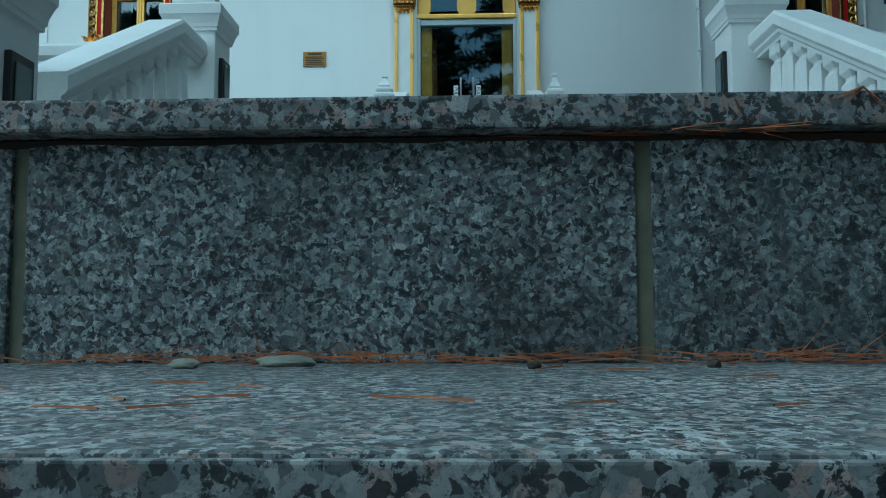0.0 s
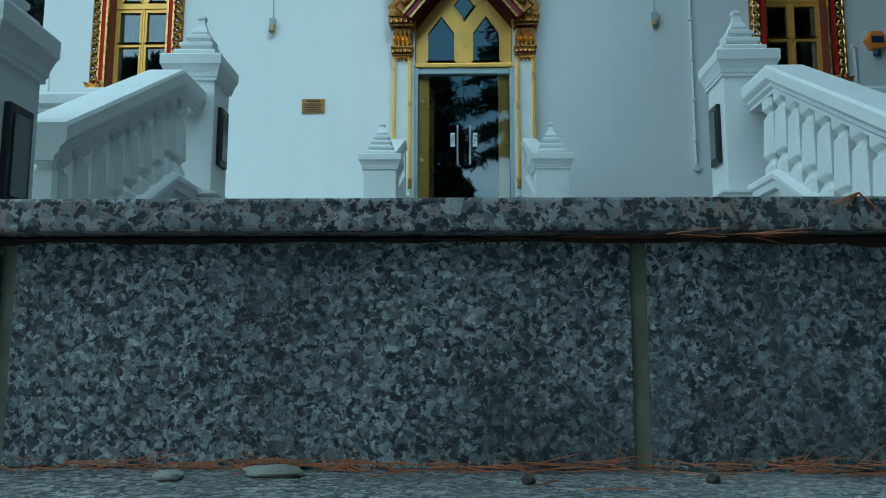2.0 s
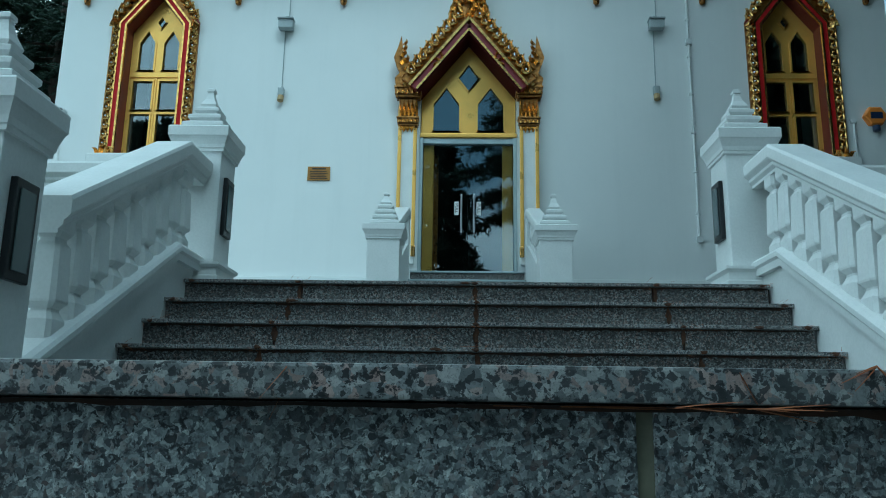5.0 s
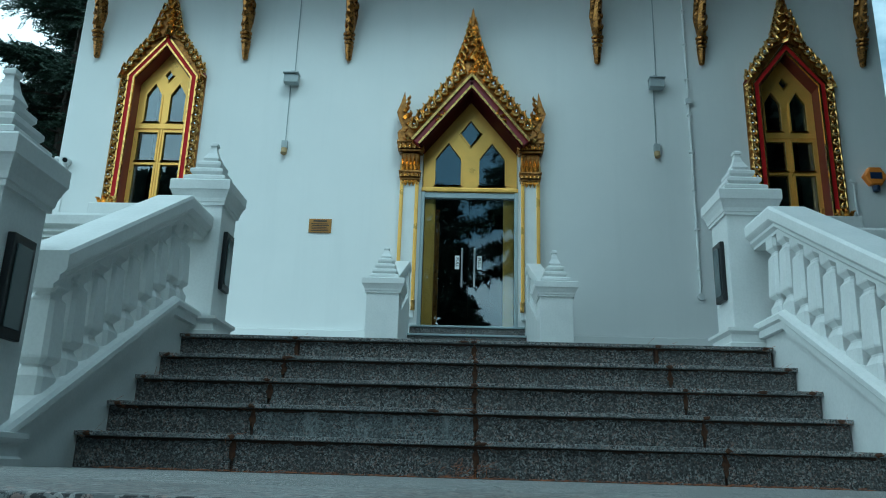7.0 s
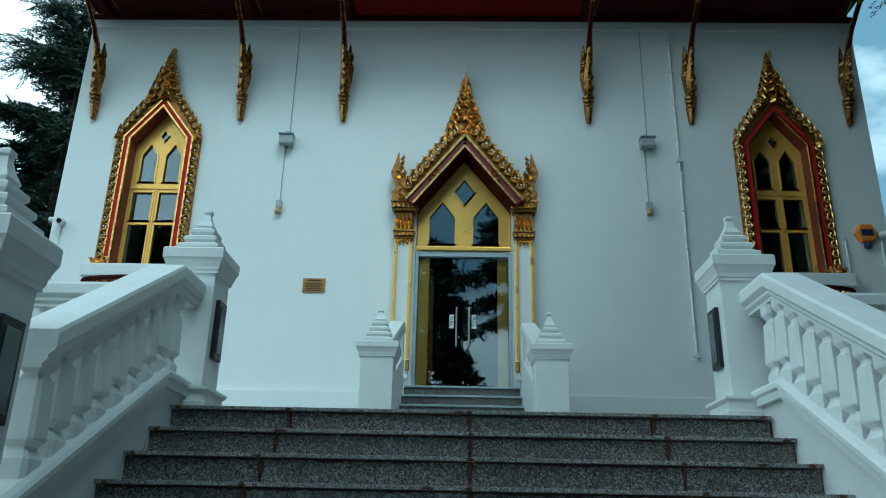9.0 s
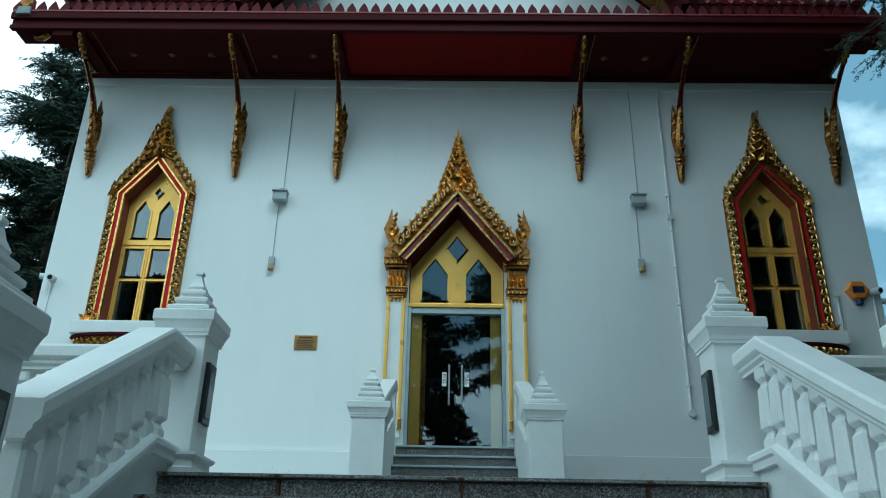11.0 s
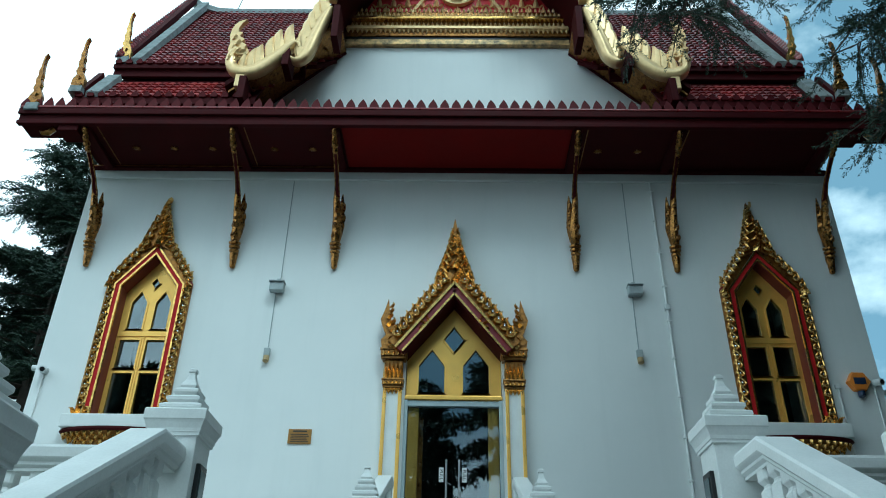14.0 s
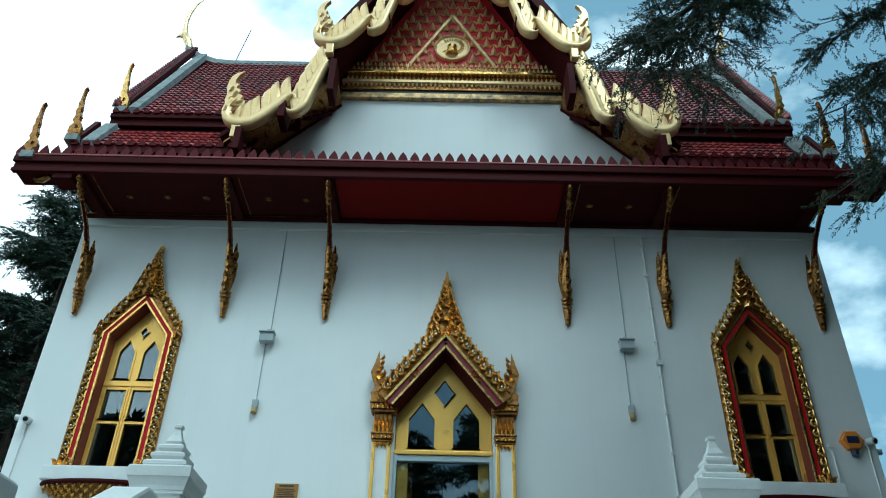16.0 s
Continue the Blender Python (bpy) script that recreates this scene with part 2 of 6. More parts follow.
MOSS = simple("rusty_moss", (0.10, 0.045, 0.022), 0.95, spot=0.7, scale=40, grain=0.8, depth=0.004, grain_scale=150, dirt=(0.02, 0.015, 0.012))
LENS = simple("dark_lens", (0.10, 0.125, 0.13), 0.12, spot=0.1)
REVEAL = simple("brown_red_reveal", (0.18, 0.026, 0.018), 0.5, spot=0.4, scale=5, grain=0.2)
BRASS = simple("brass_plate", (0.36, 0.19, 0.05), 0.4, 0.6, spot=0.3, scale=10)
# Near-black colour stands in for the darkness of the unlit hall.
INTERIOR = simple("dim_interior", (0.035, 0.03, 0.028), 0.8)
NEEDLE = simple("dry_needles", (0.44, 0.15, 0.05), 0.7, spot=0.6, scale=30, dirt=(0.12, 0.05, 0.03))
STRAW = simple("straw_needles", (0.45, 0.33, 0.16), 0.7, spot=0.4, scale=30)
PEBBLE = simple("pale_pebble", (0.38, 0.38, 0.31), 0.8, spot=0.4, scale=60)
BARK = simple("cedar_bark", (0.09, 0.07, 0.055), 0.9, spot=0.6, scale=8, grain=0.8, depth=0.02, grain_scale=20)
GROUND = simple("tarmac", (0.06, 0.062, 0.062), 0.85, spot=0.4, scale=3, grain=0.7, depth=0.004, grain_scale=120)
LAWN = simple("grass", (0.06, 0.10, 0.03), 0.9, spot=0.5, scale=2, grain=0.8, depth=0.03, grain_scale=40)
GEM = Mat("mirror_glass", 0.05, 1.0).colour((0.75, 0.8, 0.85)).m


def foliage():
    m = Mat("cedar_foliage", 0.6)
    n = m.n.new("ShaderNodeNewGeometry").outputs["Random Per Island"]
    m.colour(m.mix(m.noise(0.7, 3), m.ramp(n, (0.0, (0.018, 0.038, 0.022)), (0.6, (0.032, 0.062, 0.033)), (1.0, (0.058, 0.10, 0.045))), (0.02, 0.035, 0.025)))
    return m.m


def tile_mat():
    m = Mat("glazed_red_tile", 0.22)
    n = m.noise(7, 5, 0.6)
    r = m.mix(0.5, m.random(), m.n.new("ShaderNodeNewGeometry").outputs["Random Per Island"])
    c = m.ramp(r, (0.2, (0.11, 0.009, 0.011)), (0.5, (0.23, 0.018, 0.02)), (0.8, (0.40, 0.055, 0.05)))
    m.colour(m.mix(m.ramp(n, (0.5, grey(0)), (0.7, grey(0.4))), c, (0.10, 0.09, 0.085))).bump(n, 0.2, 0.01)
    m.rough(n, 0.15, 0.5)
    return m.m


def glass_mat():
    m = bpy.data.materials.new("window_glass")
    m.use_nodes = True
    n, l = m.node_tree.nodes, m.node_tree.links
    n.clear()
    clear, gloss, mixer = n.new("ShaderNodeBsdfTransparent"), n.new("ShaderNodeBsdfGlossy"), n.new("ShaderNodeMixShader")
    clear.inputs["Color"].default_value = (0.74, 0.79, 0.80, 1)
    gloss.inputs["Roughness"].default_value, gloss.inputs["Color"].default_value = 0.01, (0.9, 0.95, 1, 1)
    fres, gain, o = n.new("ShaderNodeFresnel"), n.new("ShaderNodeMath"), n.new("ShaderNodeOutputMaterial")
    fres.inputs["IOR"].default_value = 1.6
    gain.operation, gain.use_clamp, gain.inputs[1].default_value = "MULTIPLY", True, 2.0
    l.new(fres.outputs["Fac"], gain.inputs[0])
    l.new(gain.outputs[0], mixer.inputs["Fac"])
    l.new(clear.outputs[0], mixer.inputs[1])
    l.new(gloss.outputs[0], mixer.inputs[2])
    l.new(mixer.outputs[0], o.inputs["Surface"])
    return m


FOLIAGE, TILE, GLASS = foliage(), tile_mat(), glass_mat()


# ---- mesh helpers ----
def part(name, bm, material, parent=None, label="", smooth=False):
    """Links a bmesh as one mesh object, under a thing or a part if one is given."""
    me = bpy.data.meshes.new(name)
    bmesh.ops.recalc_face_normals(bm, faces=bm.faces)
    if smooth:
        for f in bm.faces:
            f.smooth = True
    bm.to_mesh(me)
    bm.free()
    return link(name, me, material, parent, label)


def link(name, me, material=None, parent=None, label="", m=None):
    if material is not None and not me.materials:
        me.materials.append(material)
    ob = new(name, me)
    if m is not None:
        ob.matrix_basis = m
    if parent is not None:
        ob.parent = parent
    if label:
        ob["label"] = label
    return ob


def thing(name, label, category, at=(0, 0, 0), group="", kind=""):
    ob = new(name)
    ob.location = at
    ob.empty_display_size = 0.1
    return tagged(ob, label, category, group, kind)


def mesh_of(bm, name, material):
    me = bpy.data.meshes.new(name)
    bmesh.ops.recalc_face_normals(bm, faces=bm.faces)
    bm.to_mesh(me)
    bm.free()
    me.materials.append(material)
    return me


def box(bm, x0, x1, y0, y1, z0, z1, bevel=0.0):
    v = [bm.verts.new((x, y, z)) for z in (z0, z1) for x, y in ((x0, y0), (x1, y0), (x1, y1), (x0, y1))]
    faces = [bm.faces.new([v[i] for i in q]) for q in ((0, 3, 2, 1), (4, 5, 6, 7), (0, 1, 5, 4), (1, 2, 6, 5), (2, 3, 7, 6), (3, 0, 4, 7))]
    if bevel:
        bmesh.ops.bevel(bm, geom=list({e for f in faces for e in f.edges}), offset=bevel, segments=2, profile=0.6, affect="EDGES")
    return bm


def boxed(*a, bevel=0.0):
    return box(bmesh.new(), *a, bevel=bevel)


def loft(bm, rings, cap=True):
    """Joins rings of equally many points."""
    vs = [[bm.verts.new(p) for p in r] for r in rings]
    n = len(vs[0])
    for a, b in zip(vs, vs[1:]):
        for i in range(n):
            bm.faces.new((a[i], a[(i + 1) % n], b[(i + 1) % n], b[i]))
    if cap:
        bm.faces.new(list(reversed(vs[0])))
        bm.faces.new(vs[-1])
    return bm


def stack(bm, cx, cy, levels, sides=4, turn=math.pi / 4):
    """A turned or stepped upright: levels of (z, half width)."""
    k = 1 / math.cos(math.pi / sides)
    return loft(bm, [[(cx + h * k * math.cos(turn + 2 * math.pi * i / sides), cy + h * k * math.sin(turn + 2 * math.pi * i / sides), z)
                      for i in range(sides)] for z, h in levels])


def sweep(bm, section, path):
    """A profile of (x, dz) carried along a path of (y, z)."""
    return loft(bm, [[(x, y, z + dz) for x, dz in section] for y, z in path])


def plate(bm, outer, holes, y0, y1):
    """An upright plate with holes, outlines in (x, z), from y0 to y1."""
    for y in (y0, y1):
        edges = []
        for loop in [outer, *holes]:
            v = [bm.verts.new((x, y, z)) for x, z in loop]
            edges += [bm.edges.new((v[i], v[(i + 1) % len(v)])) for i in range(len(v))]
        bmesh.ops.triangle_fill(bm, use_beauty=True, use_dissolve=False, edges=edges)
    for loop in [outer, *holes]:
        a, b = [bm.verts.new((x, y0, z)) for x, z in loop], [bm.verts.new((x, y1, z)) for x, z in loop]
        for i in range(len(loop)):
            j = (i + 1) % len(loop)
            bm.faces.new((a[i], a[j], b[j], b[i]))
    bmesh.ops.remove_doubles(bm, verts=bm.verts, dist=1e-5)
    return bm


def slab(bm, outline, y0, y1):
    """A convex or concave upright slab, outline in (x, z)."""
    return plate(bm, outline, [], y0, y1)


def rod(bm, a, b, r, sides=6, r2=None):
    a, b = Vector(a), Vector(b)
    d = (b - a).normalized()
    u = d.orthogonal().normalized()
    w = d.cross(u)
    return loft(bm, [[p + q * (math.cos(2 * math.pi * i / sides) * u + math.sin(2 * math.pi * i / sides) * w) for i in range(sides)]
                     for p, q in ((a, r), (b, r if r2 is None else r2))])


def tube(bm, points, radii, sides=6):
    rings = []
    pts = [Vector(p) for p in points]
    for i, p in enumerate(pts):
        d = (pts[min(i + 1, len(pts) - 1)] - pts[max(i - 1, 0)]).normalized()
        u = d.cross(Vector((0, 1, 0.01))).normalized()
        w = d.cross(u)
        rings.append([p + float(radii[i]) * (math.cos(2 * math.pi * k / sides) * u + math.sin(2 * math.pi * k / sides) * w) for k in range(sides)])
    return loft(bm, rings)


def flame(height, width, depth, bend=0.25):
    """A raised flame or leaf, standing on its base in the x-z plane, swelling towards -y."""
    bm = bmesh.new()
    n = 7
    left, right, mid = [], [], []
    for i in range(n):
        s = i / (n - 1)
        w = width * 0.5 * math.sin(math.pi * min(1, 0.28 + 0.72 * s)) ** 0.8 * (1 - s * 0.35) if i < n - 1 else 0.002
        c = bend * width * math.sin(s * 2.6) * s
        left.append(bm.verts.new((c - w, 0, height * s)))
        right.append(bm.verts.new((c + w, 0, height * s)))
        mid.append(bm.verts.new((c, -depth * (0.45 + math.sin(math.pi * (0.15 + 0.8 * s)) * 0.55) * (1 if i < n - 1 else 0.5), height * s)))
    for i in range(n - 1):
        bm.faces.new((left[i], mid[i], mid[i + 1], left[i + 1]))
        bm.faces.new((mid[i], right[i], right[i + 1], mid[i + 1]))
        bm.faces.new((right[i], left[i], left[i + 1], right[i + 1]))
    bm.faces.new((left[0], right[0], mid[0]))
    return bm


def spade(height, width, depth):
    """A raised scroll leaf with serrated rim and an open pit, in the x-z plane, swelling towards -y."""
    bm = bmesh.new()
    n = 18
    rings = []
    for f, d in ((1.0, 0.0), (0.93, 0.7), (0.74, 1.0), (0.52, 0.75), (0.42, 0.12)):
        ring = []
        for i in range(n):
            a = 2 * math.pi * i / n
            up = 0.5 - 0.5 * math.cos(a)
            w = width * 0.5 * math.sin(a) * (1.15 - 0.75 * up) * (1.0 + (0.16 if i % 2 else -0.06) * (f > 0.8))
            z = height * (0.36 + (up ** 1.25 - 0.36) * f)
            ring.append((w * f + 0.10 * width * up * up * f, -depth * d * (1 - 0.35 * up), z))
        rings.append([bm.verts.new(p) for p in ring])
    for r0, r1 in zip(rings, rings[1:]):
        for i in range(n):
            bm.faces.new((r0[i], r0[(i + 1) % n], r1[(i + 1) % n], r1[i]))
    return bm


def word_mesh(text, size, name, mat):
    """Flat lettering with the built-in font, in its own x-y plane."""
    cu = bpy.data.curves.new(name, "FONT")
    cu.body, cu.size, cu.align_x, cu.align_y, cu.extrude = text, size, "CENTER", "CENTER", 0.0008
    ob = bpy.data.objects.new(name, cu)
    me = bpy.data.meshes.new_from_object(ob)
    bpy.data.objects.remove(ob)
    me.materials.clear()
    me.materials.append(mat)
    return me


def upright(x, y, z, angle=0.0, s=1.0, flip=False):
    """A pose in a plane that faces the camera's side: turned by degrees about y."""
    return Matrix.Translation((x, y, z)) @ Matrix.Rotation(radians(angle), 4, "Y") @ Matrix.Diagonal((-s if flip else s, s, s, 1))

# ---- ground, steps and terrace ----
C = -0.05                      # middle of the facade
WALL = 10.2                    # front face of the temple wall
LAND, TOP = 0.341, 1.19        # landing and terrace heights
RISE, GO = 0.17, 0.30

tagged(part("ground", boxed(-400, 400, -400, 400, -0.3, 0.0), GROUND), "dark tarmac ground around the temple steps", "ground", kind="structure")
tagged(part("lawn", boxed(-60, 60, 3.3, 120, 0.001, 0.012), LAWN), "mown grass around the temple terrace", "lawn", kind="structure")
landing = tagged(part("floor", boxed(-7.5, 7.5, -0.055, 3.25, 0.0, LAND - 0.024), GROUT), "granite-paved landing between two flights of steps", "landing", kind="structure")
terrace = tagged(part("terrace", boxed(-8.5, 8.5, 4.62, 10.3, 0.0, TOP - 0.021), WHITE_TRIM), "raised terrace with white walls in front of the temple", "terrace", kind="structure")
lower_step = thing("granite_step", "lowest speckled granite step of the entrance, littered with needles", "step", (0, -0.22, 0))
stair = thing("staircase", "broad flight of five grey granite steps up to the terrace", "stairs", (0, 3.6, LAND))
door_stair = thing("door_steps", "short flight of grey granite steps up to the doorway", "stairs", (C, 9.0, TOP))


def balustrade_line(y):
    """Height of the stair coping's top edge."""
    return 0.559 + 0.551 * (min(y, 4.18) - 2.67)


def slab_mesh(w, d, h, bevel, material, name):
    return mesh_of(boxed(-w / 2, w / 2, 0, d, -h, 0, bevel=bevel), name, material)


def row_of_slabs(name, material, parent, cuts, y, z, d, h, bevel=0.003, gap=0.004):
    """Slabs side by side, front edge at y, top at z, cut at the given places."""
    for a, b in zip(cuts, cuts[1:]):
        me = slab_mesh(b - a - gap, d, h, bevel, material, name)
        o = link(name, me, None, parent)
        base = parent.location
        o.location = ((a + b) / 2 - base.x, y - base.y, z - base.z)


# ---- balusters and newel posts ----
def baluster_mesh(h, w):
    """A squat square baluster with chamfered edges, foot at the origin."""
    bm = bmesh.new()
    lv = [(0.0, 0.98), (0.17, 0.98), (0.175, 0.96), (0.235, 0.70), (0.255, 0.69), (0.30, 1.02), (0.32, 1.05), (0.335, 1.04), (0.74, 0.88), (0.775, 0.66),
          (0.80, 0.64), (0.845, 0.93), (0.86, 0.96), (1.0, 0.96)]
    rings = []
    for s, k in lv:
        a, b = w * k, w * k * 0.74
        rings.append([(a, b, h * s), (b, a, h * s), (-b, a, h * s), (-a, b, h * s), (-a, -b, h * s), (-b, -a, h * s), (b, -a, h * s), (a, -b, h * s)])
    return mesh_of(loft(bm, rings), "baluster", WHITE_TRIM)


def newel(x, y, z, shaft, label, half=0.165, lamp=0, plinth=True, tiers=3, tier=0.066, point=0.16, cap=0.20):
    """A white square post with a moulded cap and a stepped finial."""
    t = thing("newel_post", label, "post", (x, y, z), "white newel posts")
    k = half / 0.165
    if plinth:
        part("plinth", stack(bmesh.new(), 0, 0, [(0, half + 0.05), (0.05, half + 0.05), (0.06, half + 0.04), (0.11, half + 0.035), (0.13, half + 0.06), (0.15, half + 0.06), (0.16, half)]), WHITE_TRIM, t)
    bm = boxed(-half, half, -half, half, 0.14 if plinth else 0, shaft, bevel=0.008)
    part("shaft", bm, WHITE_TRIM, t)
    c = half + 0.05 * k
    h = cap / 0.20
    part("cap", stack(bmesh.new(), 0, 0, [(shaft - 0.03 * h, half + 0.003), (shaft - 0.028 * h, half + 0.014), (shaft - 0.005 * h, half + 0.014), (shaft, half + 0.020), (shaft + 0.03 * h, half + 0.024), (shaft + 0.075 * h, c - 0.012), (shaft + 0.09 * h, c - 0.006), (shaft + 0.10 * h, c),
                                          (shaft + 0.178 * h, c), (shaft + 0.19 * h, c - 0.008), (shaft + cap, c - 0.05)]), WHITE_TRIM, t)
    z0 = shaft + cap - 0.002
    fin = []
    for i in range(tiers):
        hw = 0.150 - (0.090 / tiers) * i
        fin += [(z0, hw - 0.016), (z0 + tier * 0.30, hw), (z0 + tier * 0.62, hw), (z0 + tier * 0.70, hw - 0.006), (z0 + tier * 0.97, hw - 0.040)]
        z0 += tier
    part("finial", stack(bmesh.new(), 0, 0, fin), WHITE_TRIM, t)
    p = point
    part("tip", stack(bmesh.new(), 0, 0, [(z0 - 0.006, 0.050), (z0 + 0.10 * p, 0.058), (z0 + 0.16 * p, 0.054), (z0 + 0.40 * p, 0.034), (z0 + 0.66 * p, 0.022), (z0 + 0.76 * p, 0.021), (z0 + 0.80 * p, 0.029), (z0 + 0.93 * p, 0.027), (z0 + p, 0.012)]), WHITE_TRIM, t)
    if lamp:
        z1 = shaft - 0.19
        frame_ob = boxed(min(lamp * half, lamp * (half + 0.03)), max(lamp * half, lamp * (half + 0.03)), -0.085, 0.085, z1 - 0.42, z1, bevel=0.006)
        light = part("wall_lamp", frame_ob, BLACK, t, "black framed bulkhead lamp, unlit")
        part("lens", boxed(min(lamp * (half + 0.031), lamp * (half + 0.037)), max(lamp * (half + 0.031), lamp * (half + 0.037)), -0.055, 0.055, z1 - 0.38, z1 - 0.04, bevel=0.003), LENS, light, "dark glass lens")
    return t


POST_X = 1.945
newel(-1.962, 4.765, TOP, 0.975, "white newel post at the stair head with stepped finial and lamp", lamp=1, cap=0.17)
newel(1.892, 4.765, TOP, 0.975, "white newel post at the stair head with stepped finial and lamp", lamp=-1, cap=0.17)
newel(-2.06, 2.45, LAND - 0.024, 1.115, "white newel post at the foot of the stairs, with lamp", lamp=1, tier=0.07, point=0.17)
newel(2.01, 2.45, LAND - 0.024, 1.115, "white newel post at the foot of the stairs, with lamp", lamp=-1, tier=0.07, point=0.17)
newel(-0.90, 7.2, TOP, 0.92, "small white post with stepped finial beside the door steps", cap=0.14, tiers=4, tier=0.06, point=0.13)
newel(0.835, 7.2, TOP, 0.92, "small white post with stepped finial and tall tip", cap=0.14, tiers=3, tier=0.066, point=0.17)


def rail_section(x, half):
    h = half
    return [(x - h * 0.62, -0.175), (x + h * 0.62, -0.175), (x + h * 0.62, -0.155), (x + h * 0.8, -0.135), (x + h * 0.8, -0.115), (x + h * 1.0, -0.095), (x + h * 1.06, -0.085),
            (x + h * 1.06, -0.02), (x + h * 0.98, 0.0), (x - h * 0.98, 0.0), (x - h * 1.06, -0.02), (x - h * 1.06, -0.085), (x - h * 1.0, -0.095), (x - h * 0.8, -0.115),
            (x - h * 0.8, -0.135), (x - h * 0.62, -0.155)]


def stair_balustrade(side):
    x = -1.975 if side < 0 else 1.968
    t = thing("stair_balustrade", "white balustrade with square balusters rising beside the granite steps", "balustrade", (x, 3.6, LAND), "stair balustrades")
    inv = Matrix.Translation((-x, -3.6, -LAND))

    def add(name, bm, mat=WHITE_TRIM):
        bm.transform(inv)
        return part(name, bm, mat, t)

    rail = [(2.78, 1.282), (4.18, 2.062), (4.60, 2.062)]
    add("handrail", sweep(bmesh.new(), rail_section(x, 0.115), rail))
    cop = [(x - 0.07, 0.0), (x - 0.10, -0.012), (x - 0.115, -0.03), (x - 0.115, -0.06), (x - 0.10, -0.075), (x - 0.10, -0.12), (x + 0.10, -0.12), (x + 0.10, -0.075), (x + 0.115, -0.06), (x + 0.115, -0.03), (x + 0.10, -0.012), (x + 0.07, 0.0)]
    path = [(2.52, balustrade_line(2.52)), (4.18, balustrade_line(4.18)), (4.60, balustrade_line(4.18))]
    add("coping", sweep(bmesh.new(), cop, path))
    wall = bmesh.new()
    prof = [(2.56, LAND - 0.024), (4.62, LAND - 0.024), (4.62, balustrade_line(4.18) - 0.11), (4.18, balustrade_line(4.18) - 0.11), (2.56, balustrade_line(2.56) - 0.11)]
    loft(wall, [[(xx, y, z) for y, z in prof] for xx in (x - 0.06, x + 0.06)])
    add("string_wall", wall)
    me = baluster_mesh(0.62, 0.073)
    y = 2.88
    while y < 4.5:
        z = balustrade_line(y) - 0.055
        o = link("baluster", me, None, t)
        o.location = (0, y - 3.6, z - LAND)
        o.scale = (1, 1, (0.60 if y < 4.18 else 0.575) / 0.62)
        y += 0.182
    return t


stair_balustrade(-1)
stair_balustrade(1)


def terrace_balustrade(side):
    x0, x1 = POST_X + 0.16, 7.6
    t = thing("terrace_balustrade", "white terrace balustrade with square balusters and moulded rail", "balustrade", (side * x0, 4.765, TOP), "terrace balustrades")
    sec = [(yy, dz) for yy, dz in rail_section(0, 0.115)]
    part("handrail", loft(bmesh.new(), [[(side * xx, yy, dz + 2.085 - TOP) for yy, dz in sec] for xx in (0, x1 - x0)]), WHITE_TRIM, t)
    part("plinth", boxed(min(0, side * (x1 - x0)), max(0, side * (x1 - x0)), -0.11, 0.11, 0, 0.2, bevel=0.01), WHITE_TRIM, t)
    me = baluster_mesh(0.56, 0.06)
    for i in range(24):
        o = link("baluster", me, None, t)
        o.location = (side * (0.12 + i * 0.22), 0, 0.17)
    return t


terrace_balustrade(-1)
terrace_balustrade(1)


def door_balustrade(side):
    x = C + side * 0.86
    t = thing("door_balustrade", "low white sloping balustrade beside the door steps", "balustrade", (x, 8.4, TOP), "door step balustrades")
    inv = Matrix.Translation((-x, -8.4, -TOP))
    bm = sweep(bmesh.new(), rail_section(x, 0.09), [(7.34, 2.27), (9.35, 3.06), (9.6, 3.06)])
    bm.transform(inv)
    part("handrail", bm, WHITE_TRIM, t)
    bm = loft(bmesh.new(), [[(xx, y, z) for y, z in ((7.3, TOP), (9.7, TOP), (9.7, 2.62), (9.35, 2.55), (7.3, 1.74))] for xx in (x - 0.075, x + 0.075)])
    bm.transform(inv)
    part("string_wall", bm, WHITE_TRIM, t)
    bm = boxed(x - 0.08, x + 0.08, 9.45, 9.62, 2.5, 2.95, bevel=0.01)
    bm.transform(inv)
    part("end_block", bm, WHITE_TRIM, t)
    me = baluster_mesh(0.42, 0.045)
    for i in range(10):
        y = 7.5 + i * 0.2
        o = link("baluster", me, None, t)
        o.location = (0, y - 8.4, 1.72 + (y - 7.3) * 0.394 - TOP)
    return t


door_balustrade(-1)
door_balustrade(1)


# ---- temple wall ----
def arch(cx, half, z0, z1, apex):
    return [(cx - half, z0), (cx + half, z0), (cx + half, z1), (cx, apex), (cx - half, z1)]


WIN_X = (-4.85, 4.75)
WL, WR, WTOP = -6.28, 6.19, 8.55
temple = tagged(new("temple"), "white rendered temple hall with red tiled roof and gilded ornament", "temple")
temple.location = (C, 14, 0)
T_INV = Matrix.Translation((-C, -14, 0))


def tpart(name, bm, mat, parent=None, label="", smooth=False):
    """A part of the temple, built in world places."""
    bm.transform(T_INV)
    return part(name, bm, mat, parent or temple, label, smooth)


front = bmesh.new()
plate(front, [(WL, TOP), (WR, TOP), (WR, WTOP), (WL, WTOP)],
      [arch(C, 0.71, 2.31, 5.07, 5.9), *[arch(w, 0.46, 4.07, 6.16, 6.74) for w in WIN_X]], WALL, WALL + 0.5)
tpart("wall", front, WHITE)
tpart("wall", boxed(WL, WL + 0.3, WALL + 0.5, 19.0, TOP, WTOP), WHITE)
tpart("wall", boxed(WR - 0.3, WR, WALL + 0.5, 19.0, TOP, WTOP), WHITE)
tpart("wall", boxed(WL, WR, 19.0, 19.3, TOP, WTOP), WHITE)
